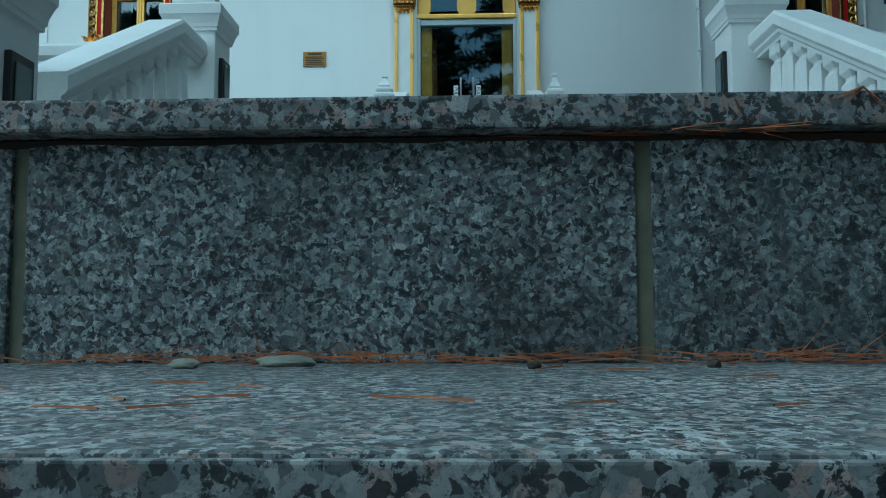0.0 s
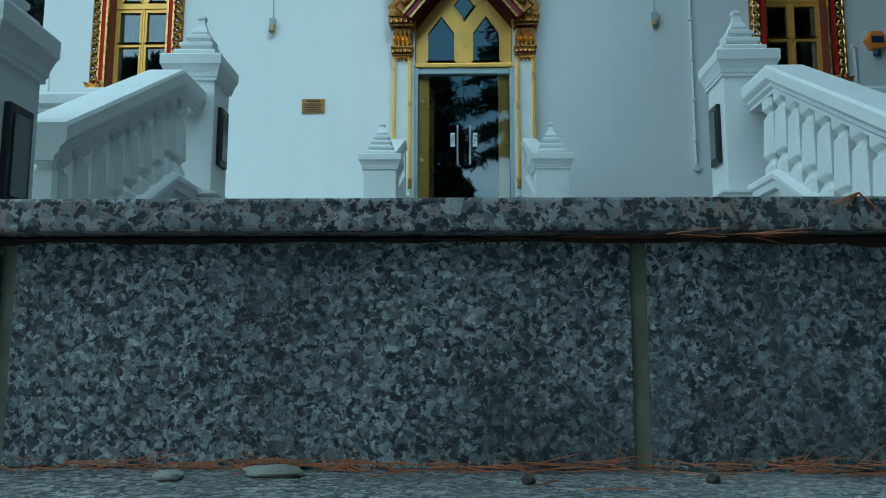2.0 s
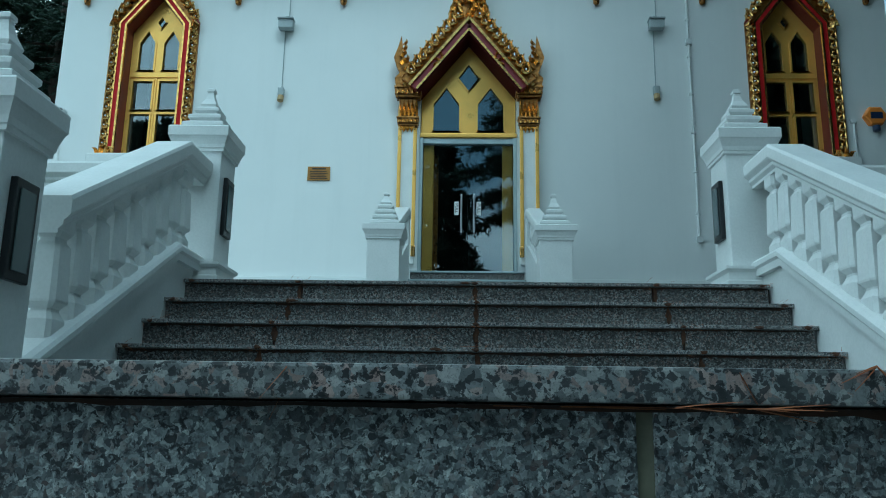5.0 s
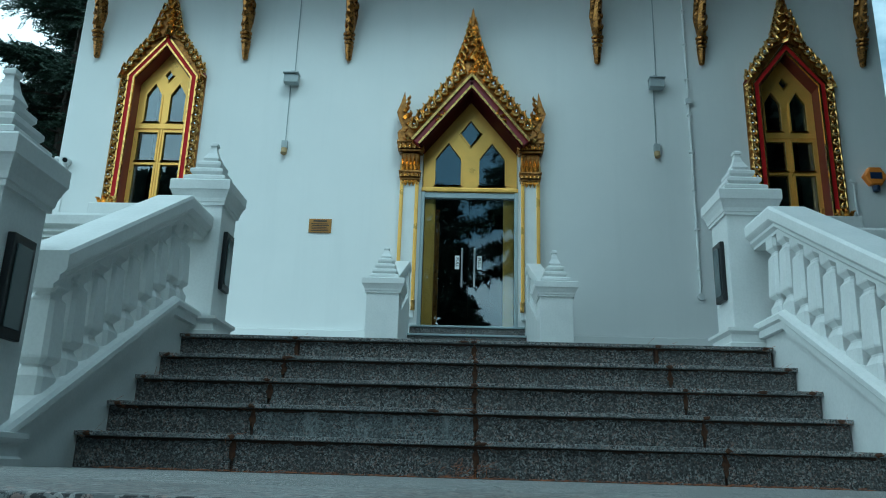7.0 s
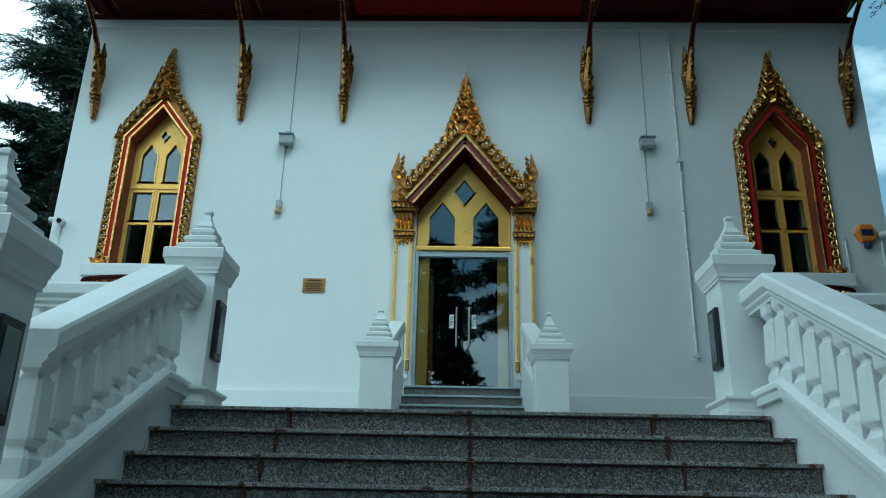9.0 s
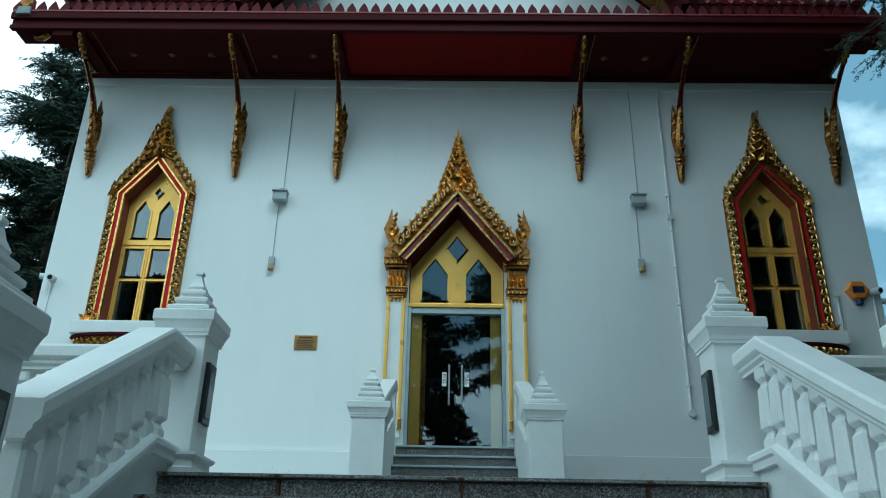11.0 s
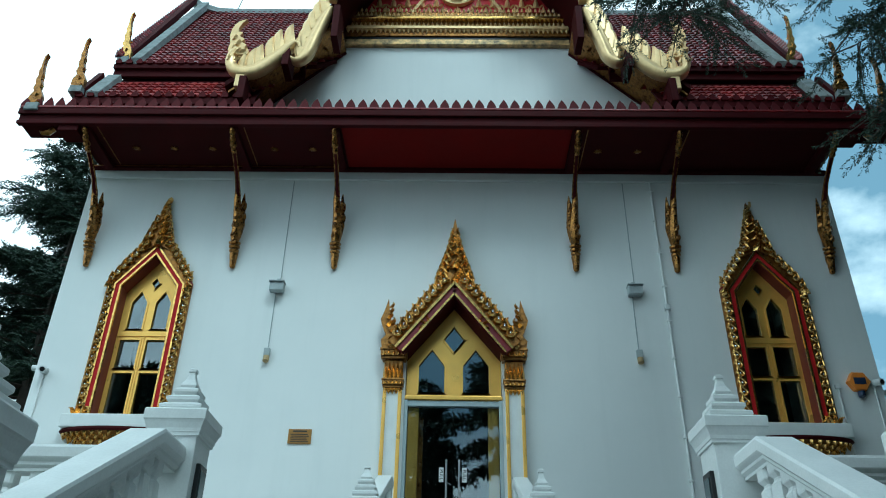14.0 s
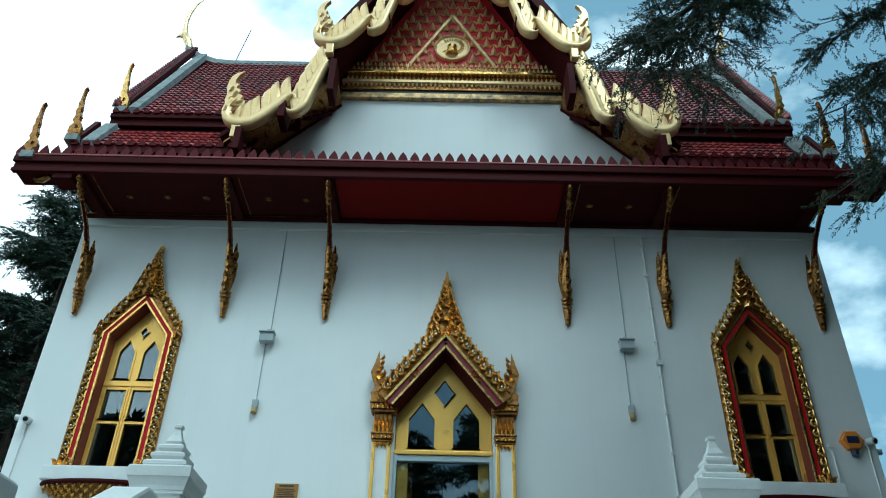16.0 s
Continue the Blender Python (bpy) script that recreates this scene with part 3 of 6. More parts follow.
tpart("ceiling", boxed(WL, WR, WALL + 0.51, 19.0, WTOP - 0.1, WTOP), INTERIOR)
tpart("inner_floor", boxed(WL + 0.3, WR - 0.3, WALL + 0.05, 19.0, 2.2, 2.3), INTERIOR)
for a, b in ((WL - 0.06, C - 0.98), (C + 0.98, WR + 0.06)):
    tpart("wall_plinth", box(bmesh.new(), a, b, WALL - 0.06, WALL - 0.002, TOP, 2.26, bevel=0.015), WHITE)
# Dark sheet added behind the glass so that the hall looks unlit.
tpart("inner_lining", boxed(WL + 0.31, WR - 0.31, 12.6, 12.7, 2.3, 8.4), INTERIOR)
for a, b in ((WL, C - 1.2), (C + 1.2, WR)):
    tpart("render_band", box(bmesh.new(), a, b, WALL - 0.007, WALL - 0.001, 2.27, 3.118), WHITE)
tpart("cornice", box(bmesh.new(), WL - 0.02, WR + 0.02, WALL - 0.05, WALL - 0.002, 8.22, 8.37, bevel=0.01), WHITE)

# ---- ornament shared by doors, windows and roof ----
LEAF = mesh_of(flame(0.145, 0.105, 0.075, 0.8), "scroll_leaf", GOLD)
LEAF_BIG = mesh_of(flame(0.25, 0.15, 0.09, 0.5), "scroll_leaf", GOLD)
PITTED = mesh_of(spade(0.215, 0.155, 0.07), "scroll_leaf", GOLD)
gem_bm = bmesh.new()
bmesh.ops.create_icosphere(gem_bm, subdivisions=1, radius=0.019)
GEM_MESH = mesh_of(gem_bm, "mirror_gem", GEM)


def put_leaf(me, parent, x, y, z, angle, s=1.0, flip=False, name="scroll_leaf"):
    b = parent.location
    return link(name, me, None, parent, m=upright(x - b.x, y - b.y, z - b.z, angle, s, flip))


def leaf_run(parent, a, b, y, step, angle, s=1.0, flip=False, gems=True, me=None, gem=(-0.03, 0.078)):
    """Leaves in a row from a to b, in (x, z)."""
    n = max(1, round(math.dist(a, b) / step))
    for i in range(n):
        f = (i + 0.5) / n
        x, z = a[0] + (b[0] - a[0]) * f, a[1] + (b[1] - a[1]) * f
        put_leaf(me or LEAF, parent, x, y, z, angle, s * random.uniform(0.94, 1.06), flip)
        if gems:
            o = link("mirror_gem", GEM_MESH, None, parent)
            up = Matrix.Rotation(radians(angle), 3, "Y") @ Vector((0, gem[0], gem[1] * s))
            o.location = Vector((x, y, z)) + up - parent.location


def strip(bm, line, half, y0, y1):
    """A mitred band along an open line of (x, z)."""
    left, right = [], []
    for i, p in enumerate(line):
        p = Vector(p)
        d1 = (p - Vector(line[i - 1])).normalized() if i else None
        d2 = (Vector(line[i + 1]) - p).normalized() if i < len(line) - 1 else None
        n1 = Vector((-d1.y, d1.x)) if d1 else None
        n2 = Vector((-d2.y, d2.x)) if d2 else None
        n = ((n1 or n2) + (n2 or n1)).normalized()
        k = half / max(0.3, n.dot(n1 or n2))
        left.append(p + n * k)
        right.append(p - n * k)
    loft(bm, [[(a.x, y0, a.y), (b.x, y0, b.y), (b.x, y1, b.y), (a.x, y1, a.y)] for a, b in zip(left, right)])
    return bm




def temple_window(cx, label):
    t = thing("temple_window", label, "window", (cx, WALL, 4.07), "gilded windows")
    inv = Matrix.Translation(-t.location)

    def add(name, bm, mat, parent=None, lab=""):
        bm.transform(inv)
        return part(name, bm, mat, parent or t, lab)

    # red reveal and beads
    outline = [(cx - 0.49, 4.05), (cx - 0.49, 6.17), (cx, 6.80), (cx + 0.49, 6.17), (cx + 0.49, 4.05)]
    add("red_band", strip(bmesh.new(), outline, 0.04, WALL - 0.05, WALL + 0.02), RED, None, "red lacquered band")
    add("bead", strip(bmesh.new(), [(cx - 0.45, 4.05), (cx - 0.45, 6.16), (cx, 6.735), (cx + 0.45, 6.16), (cx + 0.45, 4.05)], 0.014, WALL - 0.065, WALL + 0.0), GOLD)
    add("bead", strip(bmesh.new(), [(cx - 0.54, 4.05), (cx - 0.54, 6.18), (cx, 6.875), (cx + 0.54, 6.18), (cx + 0.54, 4.05)], 0.014, WALL - 0.065, WALL + 0.0), GOLD)
    add("reveal", strip(bmesh.new(), [(cx - 0.445, 4.07), (cx - 0.445, 6.15), (cx, 6.72), (cx + 0.445, 6.15), (cx + 0.445, 4.07)], 0.012, WALL - 0.02, WALL + 0.27), REVEAL)
    # gold backing under the scrollwork
    back_line = [(cx - 0.615, 4.05), (cx - 0.615, 6.19), (cx - 0.10, 6.88), (cx, 7.1)]
    for k in (1, -1):
        line = [(cx + k * (x - cx), z) for x, z in back_line]
        add("gilded_border", strip(bmesh.new(), line, 0.06, WALL - 0.03, WALL - 0.002), GOLD_DARK)
    spire = [(cx - 0.30, 6.74), (cx, 6.9), (cx + 0.30, 6.74), (cx + 0.19, 7.02), (cx + 0.105, 7.25), (cx + 0.05, 7.5), (cx + 0.012, 7.76), (cx, 7.80), (cx - 0.012, 7.76), (cx - 0.05, 7.5), (cx - 0.105, 7.25), (cx - 0.19, 7.02)]
    add("spire", slab(bmesh.new(), spire, WALL - 0.07, WALL - 0.002), GOLD_DARK)
    for k, flip in ((-1, False), (1, True)):
        leaf_run(t, (cx + k * 0.575, 4.10), (cx + k * 0.575, 6.1), WALL - 0.035, 0.145, k * 24, 0.84, flip, me=PITTED)
        leaf_run(t, (cx + k * 0.635, 6.16), (cx + k * 0.13, 6.92), WALL - 0.045, 0.138, k * 14, 0.88, flip, me=PITTED)
        leaf_run(t, (cx + k * 0.645, 4.16), (cx + k * 0.645, 6.05), WALL - 0.03, 0.145, k * 30, 0.5, flip, gems=False)
        leaf_run(t, (cx + k * 0.67, 6.24), (cx + k * 0.17, 6.98), WALL - 0.045, 0.138, k * 30, 0.72, flip, gems=False)
        leaf_run(t, (cx + k * 0.17, 7.02), (cx + k * 0.035, 7.62), WALL - 0.05, 0.10, k * 26, 0.6, flip, gems=False)
        put_leaf(LEAF_BIG, t, cx + k * 0.60, WALL - 0.05, 6.08, k * 20, 0.85, flip)
        for i in range(6):
            f = i / 5
            put_leaf(PITTED if f < 0.7 else LEAF, t, cx + k * (0.15 * (1 - f) + 0.015), WALL - 0.08, 6.84 + 0.75 * f, k * 18, 1.1 - 0.5 * f, flip)
        # base scrolls
        for i in range(3):
            put_leaf(LEAF, t, cx + k * (0.55 + 0.05 * i), WALL - 0.07, 4.05, k * (10 + 25 * i), 0.9, flip)
    put_leaf(LEAF_BIG, t, cx, WALL - 0.1, 6.85, 0, 1.0)
    for i in range(5):
        put_leaf(LEAF, t, cx, WALL - 0.085, 7.06 + 0.145 * i, 0, 1.15 - 0.16 * i)
    put_leaf(LEAF, t, cx, WALL - 0.07, 7.66, 0, 1.0)
    for k in (-1, 1):
        corner = add("corner_block", boxed(cx + k * 0.49 - 0.065, cx + k * 0.49 + 0.065, WALL - 0.075, WALL - 0.051, 4.05, 4.18, bevel=0.008), GOLD)
        for a in (0, 90, 180, 270):
            link("petal", LEAF, None, corner, m=upright(cx + k * 0.49 - cx, -0.077, 4.115 - 4.07, a + 45, 0.42))
        knee = [(cx + k * x, z) for x, z in ((0.58, 6.11), (0.65, 6.12), (0.69, 6.17), (0.65, 6.24), (0.60, 6.22))]
        add("knee", slab(bmesh.new(), knee, WALL - 0.075, WALL - 0.03), RED_DEEP, None, "red corner boss")
        put_leaf(LEAF, t, cx + k * 0.655, WALL - 0.088, 6.11, k * 5, 1.0, k > 0)
    # window leaf
    y0, y1 = WALL + 0.19, WALL + 0.25
    h = 0.43
    holes = []
    for k in (-1, 1):
        a, b = sorted((cx + k * 0.04, cx + k * (h - 0.06)))
        holes.append([(a, 4.14), (b, 4.14), (b, 4.80), (a, 4.80)])
        holes.append([(a, 4.85), (b, 4.85), (b, 5.34), (a, 5.34)])
        mx = cx + k * 0.19
        holes.append([(mx - 0.132, 5.50), (mx + 0.132, 5.50), (mx + 0.132, 5.97), (mx, 6.19), (mx - 0.132, 5.97)])
    holes.append([(cx, 6.20), (cx + 0.075, 6.31), (cx, 6.43), (cx - 0.075, 6.31)])
    fr = add("window_frame", plate(bmesh.new(), arch(cx, h, 4.08, 6.14, 6.70), holes, y0, y1), GOLD_PAINT, None, "gold painted frame with lancet lights")
    add("glazing_bar", boxed(cx - 0.012, cx + 0.012, y0 - 0.015, y0 - 0.001, 4.10, 5.46, bevel=0.003), GOLD_PAINT)
    add("transom", boxed(cx - h + 0.01, cx + h - 0.01, y0 - 0.02, y0 - 0.001, 5.385, 5.46, bevel=0.006), GOLD_PAINT)
    for hole in holes:
        xs, zs = [p[0] for p in hole], [p[1] for p in hole]
        mx, mz = sum(xs) / len(xs), sum(zs) / len(zs)
        g = [(mx + (x - mx) * 1.05, mz + (z - mz) * 1.03) for x, z in hole]
        bm = bmesh.new()
        slab(bm, g, y0 + 0.025, y0 + 0.03)
        bm.transform(inv)
        pane = part("pane", bm, GLASS, fr)
        pane.visible_shadow = False
        bm = strip(bmesh.new(), [*hole, hole[0], hole[1]], 0.013, y0 - 0.016, y0 - 0.001)
        bm.transform(inv)
        part("bead", bm, GOLD_PAINT, fr)
    # sill and its gilded bowl
    add("window_sill", boxed(cx - 0.76, cx + 0.76, WALL - 0.22, WALL - 0.002, 3.83, 4.03, bevel=0.02), WHITE_TRIM, None, "white rendered sill")
    bowl = bmesh.new()
    rings = []
    for z, r in ((3.825, 0.80), (3.80, 0.80), (3.78, 0.74), (3.70, 0.60), (3.62, 0.42), (3.57, 0.20)):
        rings.append([(cx - r * math.cos(math.pi * i / 18), WALL - 0.003 - r * 0.36 * math.sin(math.pi * i / 18), z) for i in range(19)])
    loft(bowl, rings)
    cup = add("bracket_bowl", bowl, GOLD_DARK, None, "carved gilded bowl under the sill")
    add("bowl_rim", loft(bmesh.new(), [[(cx - r * math.cos(math.pi * i / 18), WALL - 0.003 - r * 0.36 * math.sin(math.pi * i / 18), z) for i in range(19)] for z, r in ((3.83, 0.81), (3.80, 0.82), (3.775, 0.79))]), RED_DARK)
    me = mesh_of(flame(0.09, 0.075, 0.035, 0.0), "petal", GOLD)
    for ring_z, r, n in ((3.775, 0.75, 19), (3.725, 0.66, 16), (3.675, 0.56, 13), (3.63, 0.45, 9)):
        for i in range(n):
            a = math.pi * (i + 0.5) / n
            o = link("petal", me, None, cup)
            o.matrix_basis = Matrix.Translation((-r * math.cos(a), -r * 0.36 * math.sin(a) - 0.006, ring_z - 4.07)) @ Matrix.Rotation(radians(180), 4, "Y") @ Matrix.Rotation(radians(-25), 4, "X")
    return t


temple_window(WIN_X[0], "tall pointed window with gold frame and gilded scrollwork border")
temple_window(WIN_X[1], "tall pointed window with gilded scrollwork border, in the shade")


# ---- doorway ----
PULL = word_mesh("PULL", 0.068, "lettering", INK)


def doorway():
    t = thing("temple_door", "closed glass double door in gold frame under gilded spired pediment", "door", (C, WALL, 2.31))
    inv = Matrix.Translation(-t.location)

    def add(name, bm, mat, parent=None, lab=""):
        bm.transform(inv)
        return part(name, bm, mat, parent or t, lab)

    y0 = WALL + 0.12
    lan = [[(C + k * 0.33 - 0.205, 4.50), (C + k * 0.33 + 0.205, 4.50), (C + k * 0.33 + 0.205, 4.94), (C + k * 0.33, 5.22), (C + k * 0.33 - 0.205, 4.94)] for k in (-1, 1)]
    dia = [(C, 5.13), (C + 0.17, 5.36), (C, 5.60), (C - 0.17, 5.36)]
    fan = add("fanlight", plate(bmesh.new(), arch(C, 0.70, 4.39, 5.06, 5.87), [*lan, dia], y0, y0 + 0.07), GOLD_PAINT, None, "gold fanlight with two lancets and a diamond")
    for hole in (*lan, dia):
        bm = slab(bmesh.new(), hole, y0 + 0.03, y0 + 0.036)
        bm.transform(inv)
        part("pane", bm, GLASS, fan).visible_shadow = False
        loop = [*hole, hole[0], hole[1]]
        bm = strip(bmesh.new(), loop, 0.014, y0 - 0.012, y0 - 0.001)
        bm.transform(inv)
        part("bead", bm, GOLD_PAINT, fan)
    add("transom", boxed(C - 0.71, C + 0.71, WALL - 0.03, WALL + 0.09, 4.36, 4.42, bevel=0.01), GOLD_PAINT)
    add("door_header", boxed(C - 0.71, C + 0.71, WALL + 0.0, WALL + 0.08, 4.27, 4.355, bevel=0.006), ALUMINIUM, None, "grey aluminium door header")
    for k in (-1, 1):
        a, b = sorted((C + k * 0.66, C + k * 0.71))
        add("outer_jamb", boxed(a, b, WALL - 0.02, WALL + 0.09, 2.31, 4.355, bevel=0.005), ALUMINIUM)
        a, b = sorted((C + k * 0.50, C + k * 0.655))
        add("gold_jamb", boxed(a, b, WALL + 0.072, WALL + 0.108, 2.31, 4.27, bevel=0.008), GOLD_PAINT, None, "gold painted inner jamb")
        a, b = sorted((C + k * 0.004, C + k * 0.655))
        leaf_ob = add("door_leaf", boxed(a, b, WALL + 0.05, WALL + 0.06, 2.33, 4.265), GLASS, None, "dark reflecting glass leaf")
        leaf_ob.visible_shadow = False
        bm = boxed(C + k * 0.09 - 0.013, C + k * 0.09 + 0.013, WALL - 0.01, WALL + 0.015, 2.93, 3.50, bevel=0.006)
        for z in (3.0, 3.43):
            rod(bm, (C + k * 0.09, WALL + 0.012, z), (C + k * 0.09, WALL + 0.05, z), 0.012)
        bm.transform(inv)
        part("handle", bm, METAL, leaf_ob, "steel pull handle")
        bm = boxed(C + k * 0.16 - 0.032, C + k * 0.16 + 0.032, WALL + 0.044, WALL + 0.048, 3.20, 3.40)
        bm.transform(inv)
        part("notice", bm, PAPER, leaf_ob, "small white notice")
        link("lettering", PULL, None, leaf_ob, m=Matrix.Translation((k * 0.16, 0.0425, 0.99)) @ Matrix.Rotation(radians(90), 4, "X") @ Matrix.Rotation(radians(-90), 4, "Z"))
    bm = boxed(C - 0.52, C - 0.44, WALL + 0.32, WALL + 0.36, 2.32, 4.2, bevel=0.006)
    inner = add("inner_leaf", bm, GOLD_DARK, None, "carved gilded inner door leaf, folded open")
    add("threshold", boxed(C - 0.74, C + 0.74, WALL - 0.20, WALL + 0.12, 2.2, 2.315, bevel=0.006), ALUMINIUM, None, "grey stone threshold")
    for k, flip in ((-1, False), (1, True)):
        px = C + k * 0.885
        pil = add("pilaster", boxed(px - 0.13, px + 0.13, WALL - 0.10, WALL - 0.002, 2.45, 4.5, bevel=0.01), WHITE_TRIM, None, "white pilaster edged in gold")
        for e in (-1, 1):
            bm = boxed(px + e * 0.112 - 0.026, px + e * 0.112 + 0.026, WALL - 0.125, WALL - 0.08, 2.7, 4.46, bevel=0.008)
            bm.transform(inv)
            part("gold_edge", bm, GOLD_PAINT, pil)
            bm = boxed(px + e * 0.118 - 0.03, px + e * 0.118 + 0.03, WALL - 0.14, WALL - 0.075, 2.55, 2.70, bevel=0.008)
            bm.transform(inv)
            part("gold_foot", bm, GOLD, pil)
        cap = bmesh.new()
        for z0, z1, hw, pr in ((4.50, 4.53, 0.145, 0.13), (4.54, 4.60, 0.155, 0.15), (4.605, 4.635, 0.165, 0.16), (4.64, 4.92, 0.135, 0.12), (4.93, 4.97, 0.175, 0.17), (4.975, 5.06, 0.195, 0.19), (5.065, 5.10, 0.205, 0.20)):
            box(cap, px - hw, px + hw, WALL - pr, WALL - 0.002, z0, z1, bevel=0.008)
        cap_ob = add("capital", cap, GOLD_DARK, None, "gilded lotus capital")
        pet = mesh_of(flame(0.28, 0.062, 0.05, 0.0), "petal", GOLD)
        tooth = mesh_of(flame(0.10, 0.06, 0.03, 0.0), "petal", GOLD)
        for i in range(5):
            o = link("petal", pet, None, cap_ob)
            o.location = (px + (i - 2) * 0.06 - C, -0.125, 4.64 - 2.31)
            o = link("petal", tooth, None, cap_ob, m=upright(px + (i - 2) * 0.072 - C, -0.195, 4.972 - 2.31, 0, 0.95))
            o = link("petal", tooth, None, cap_ob, m=upright(px + (i - 2) * 0.06 - C, -0.155, 4.538 - 2.31, 0, 0.7))
            o = link("petal", tooth, None, cap_ob, m=upright(px + (i - 2) * 0.055 - C, -0.115, 4.50 - 2.31, 180))
        # corner naga flame
        pts = [(-0.10, 5.10), (-0.115, 5.22), (-0.06, 5.30), (-0.10, 5.42), (-0.13, 5.55), (-0.09, 5.70), (-0.05, 5.90), (-0.035, 5.70), (-0.03, 5.58), (0.02, 5.48), (0.05, 5.34), (0.10, 5.24), (0.15, 5.18), (0.14, 5.10)]
        flame_bm = slab(bmesh.new(), [(px + k * 0.05 + (-k) * x * 1.35, z) for x, z in pts], WALL - 0.19, WALL - 0.10)
        add("corner_flame", flame_bm, GOLD_DARK, None, "curling gilded corner finial")
        for dx, z, ang, s in ((-0.06, 5.10, 30, 1.0), (0.06, 5.10, -25, 0.95), (0.0, 5.12, 0, 1.1), (-0.07, 5.22, 25, 0.8), (0.03, 5.26, -20, 0.85), (-0.05, 5.34, 30, 0.8), (-0.10, 5.44, 20, 0.8), (-0.03, 5.46, -15, 0.75), (-0.09, 5.55, 8, 0.8), (-0.065, 5.64, -6, 0.75), (-0.055, 5.74, -4, 0.6)):
            put_leaf(LEAF, t, px - k * dx * 1.3, WALL - 0.19, z, k * -ang, s * 1.1, flip)
        # gable: red band between gold beads, then scrollwork
        a, b = (C + k * 0.80, 5.02), (C, 6.02)
        add("red_band", strip(bmesh.new(), [a, b], 0.045, WALL - 0.30, WALL - 0.002), RED_DEEP, None, "red lacquered band")
        add("red_soffit", strip(bmesh.new(), [(C + k * 0.745, 4.98), (C, 5.905)], 0.018, WALL - 0.31, WALL + 0.12), RED_DARK)
        add("bead", strip(bmesh.new(), [(C + k * 0.755, 4.99), (C, 5.935)], 0.016, WALL - 0.335, WALL - 0.25), GOLD)
        add("bead", strip(bmesh.new(), [(C + k * 0.86, 5.05), (C, 6.12)], 0.018, WALL - 0.335, WALL - 0.002), GOLD)
        add("gilded_border", strip(bmesh.new(), [(C + k * 0.92, 5.13), (C, 6.27)], 0.07, WALL - 0.27, WALL - 0.03), GOLD_DARK)
        leaf_run(t, (C + k * 0.86, 5.16), (C + k * 0.10, 6.16), WALL - 0.285, 0.145, k * 12, 1.05, flip, me=PITTED)
        leaf_run(t, (C + k * 0.92, 5.24), (C + k * 0.17, 6.24), WALL - 0.27, 0.145, k * 24, 0.95, flip, gems=False)
        leaf_run(t, (C + k * 0.21, 6.26), (C + k * 0.035, 7.10), WALL - 0.22, 0.115, k * 24, 0.75, flip, gems=False)
        for i in range(7):
            f = i / 6
            put_leaf(PITTED, t, C + k * (0.185 * (1 - f) + 0.015), WALL - 0.225, 6.10 + 0.82 * f, k * 16, 1.35 - 0.75 * f, flip)
        for i in range(3):
            put_leaf(LEAF, t, C + k * 0.40 - k * 0.03 * (i - 1), WALL - 0.30, 5.42 + 0.02 * i, k * (150 - 50 * i), 0.8, flip)
    spire = [(C - 0.30, 6.02), (C, 6.30), (C + 0.30, 6.02), (C + 0.20, 6.42), (C + 0.12, 6.72), (C + 0.055, 7.02), (C + 0.012, 7.30), (C, 7.34), (C - 0.012, 7.30), (C - 0.055, 7.02), (C - 0.12, 6.72), (C - 0.20, 6.42)]
    add("spire", slab(bmesh.new(), spire, WALL - 0.21, WALL - 0.03), GOLD_DARK, None, "gilded spire of the pediment")
    for z, s in ((6.12, 1.5), (6.4, 1.2), (6.65, 0.9), (6.85, 0.65)):
        put_leaf(LEAF_BIG, t, C, WALL - 0.23, z, 0, s)
    return t


doorway()

# ---- roofs ----
EAVE_Y, EAVE_Z = 8.95, 8.72
skirt_x = 6.98


def roof_slope(name, x0, x1, y0, z0, y1, z1, thick, mat):
    bm = bmesh.new()
    loft(bm, [[(x, y0, z0), (x, y1, z1), (x, y1, z1 - thick), (x, y0, z0 - thick)] for x in (x0, x1)])
    return tpart(name, bm, mat)


fascia = bmesh.new()
box(fascia, C - skirt_x, C + skirt_x, EAVE_Y, EAVE_Y + 0.06, 8.40, 8.70, bevel=0.008)
tpart("fascia", fascia, RED_DARK, None, "dark red moulded eaves board")
tpart("fascia_moulding", box(bmesh.new(), C - skirt_x - 0.02, C + skirt_x + 0.02, EAVE_Y - 0.05, EAVE_Y - 0.001, 8.58, 8.70, bevel=0.015), RED_DARK)
tpart("fascia_moulding", box(bmesh.new(), C - skirt_x - 0.01, C + skirt_x + 0.01, EAVE_Y - 0.025, EAVE_Y - 0.001, 8.40, 8.47, bevel=0.01), RED_DARK)
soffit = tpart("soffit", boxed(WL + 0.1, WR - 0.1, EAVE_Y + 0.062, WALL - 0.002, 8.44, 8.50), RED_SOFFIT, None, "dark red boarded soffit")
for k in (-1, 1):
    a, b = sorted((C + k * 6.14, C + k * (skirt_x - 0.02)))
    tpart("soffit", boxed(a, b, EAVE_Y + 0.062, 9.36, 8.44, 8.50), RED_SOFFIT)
    tpart("corbel", box(bmesh.new(), *sorted((C + k * 6.0, C + k * 6.32)), 8.97, 9.3, 8.30, 8.439, bevel=0.02), RED_DARK)
    tpart("drip", tube(bmesh.new(), [(C + k * 6.45, 9.1, 8.42), (C + k * 6.52, 9.1, 8.34), (C + k * 6.62, 9.1, 8.33), (C + k * 6.68, 9.1, 8.38)], [0.05, 0.05, 0.035, 0.01], 6), GOLD_DARK)
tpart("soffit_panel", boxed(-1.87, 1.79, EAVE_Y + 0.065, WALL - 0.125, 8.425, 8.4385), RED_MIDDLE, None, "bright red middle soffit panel")
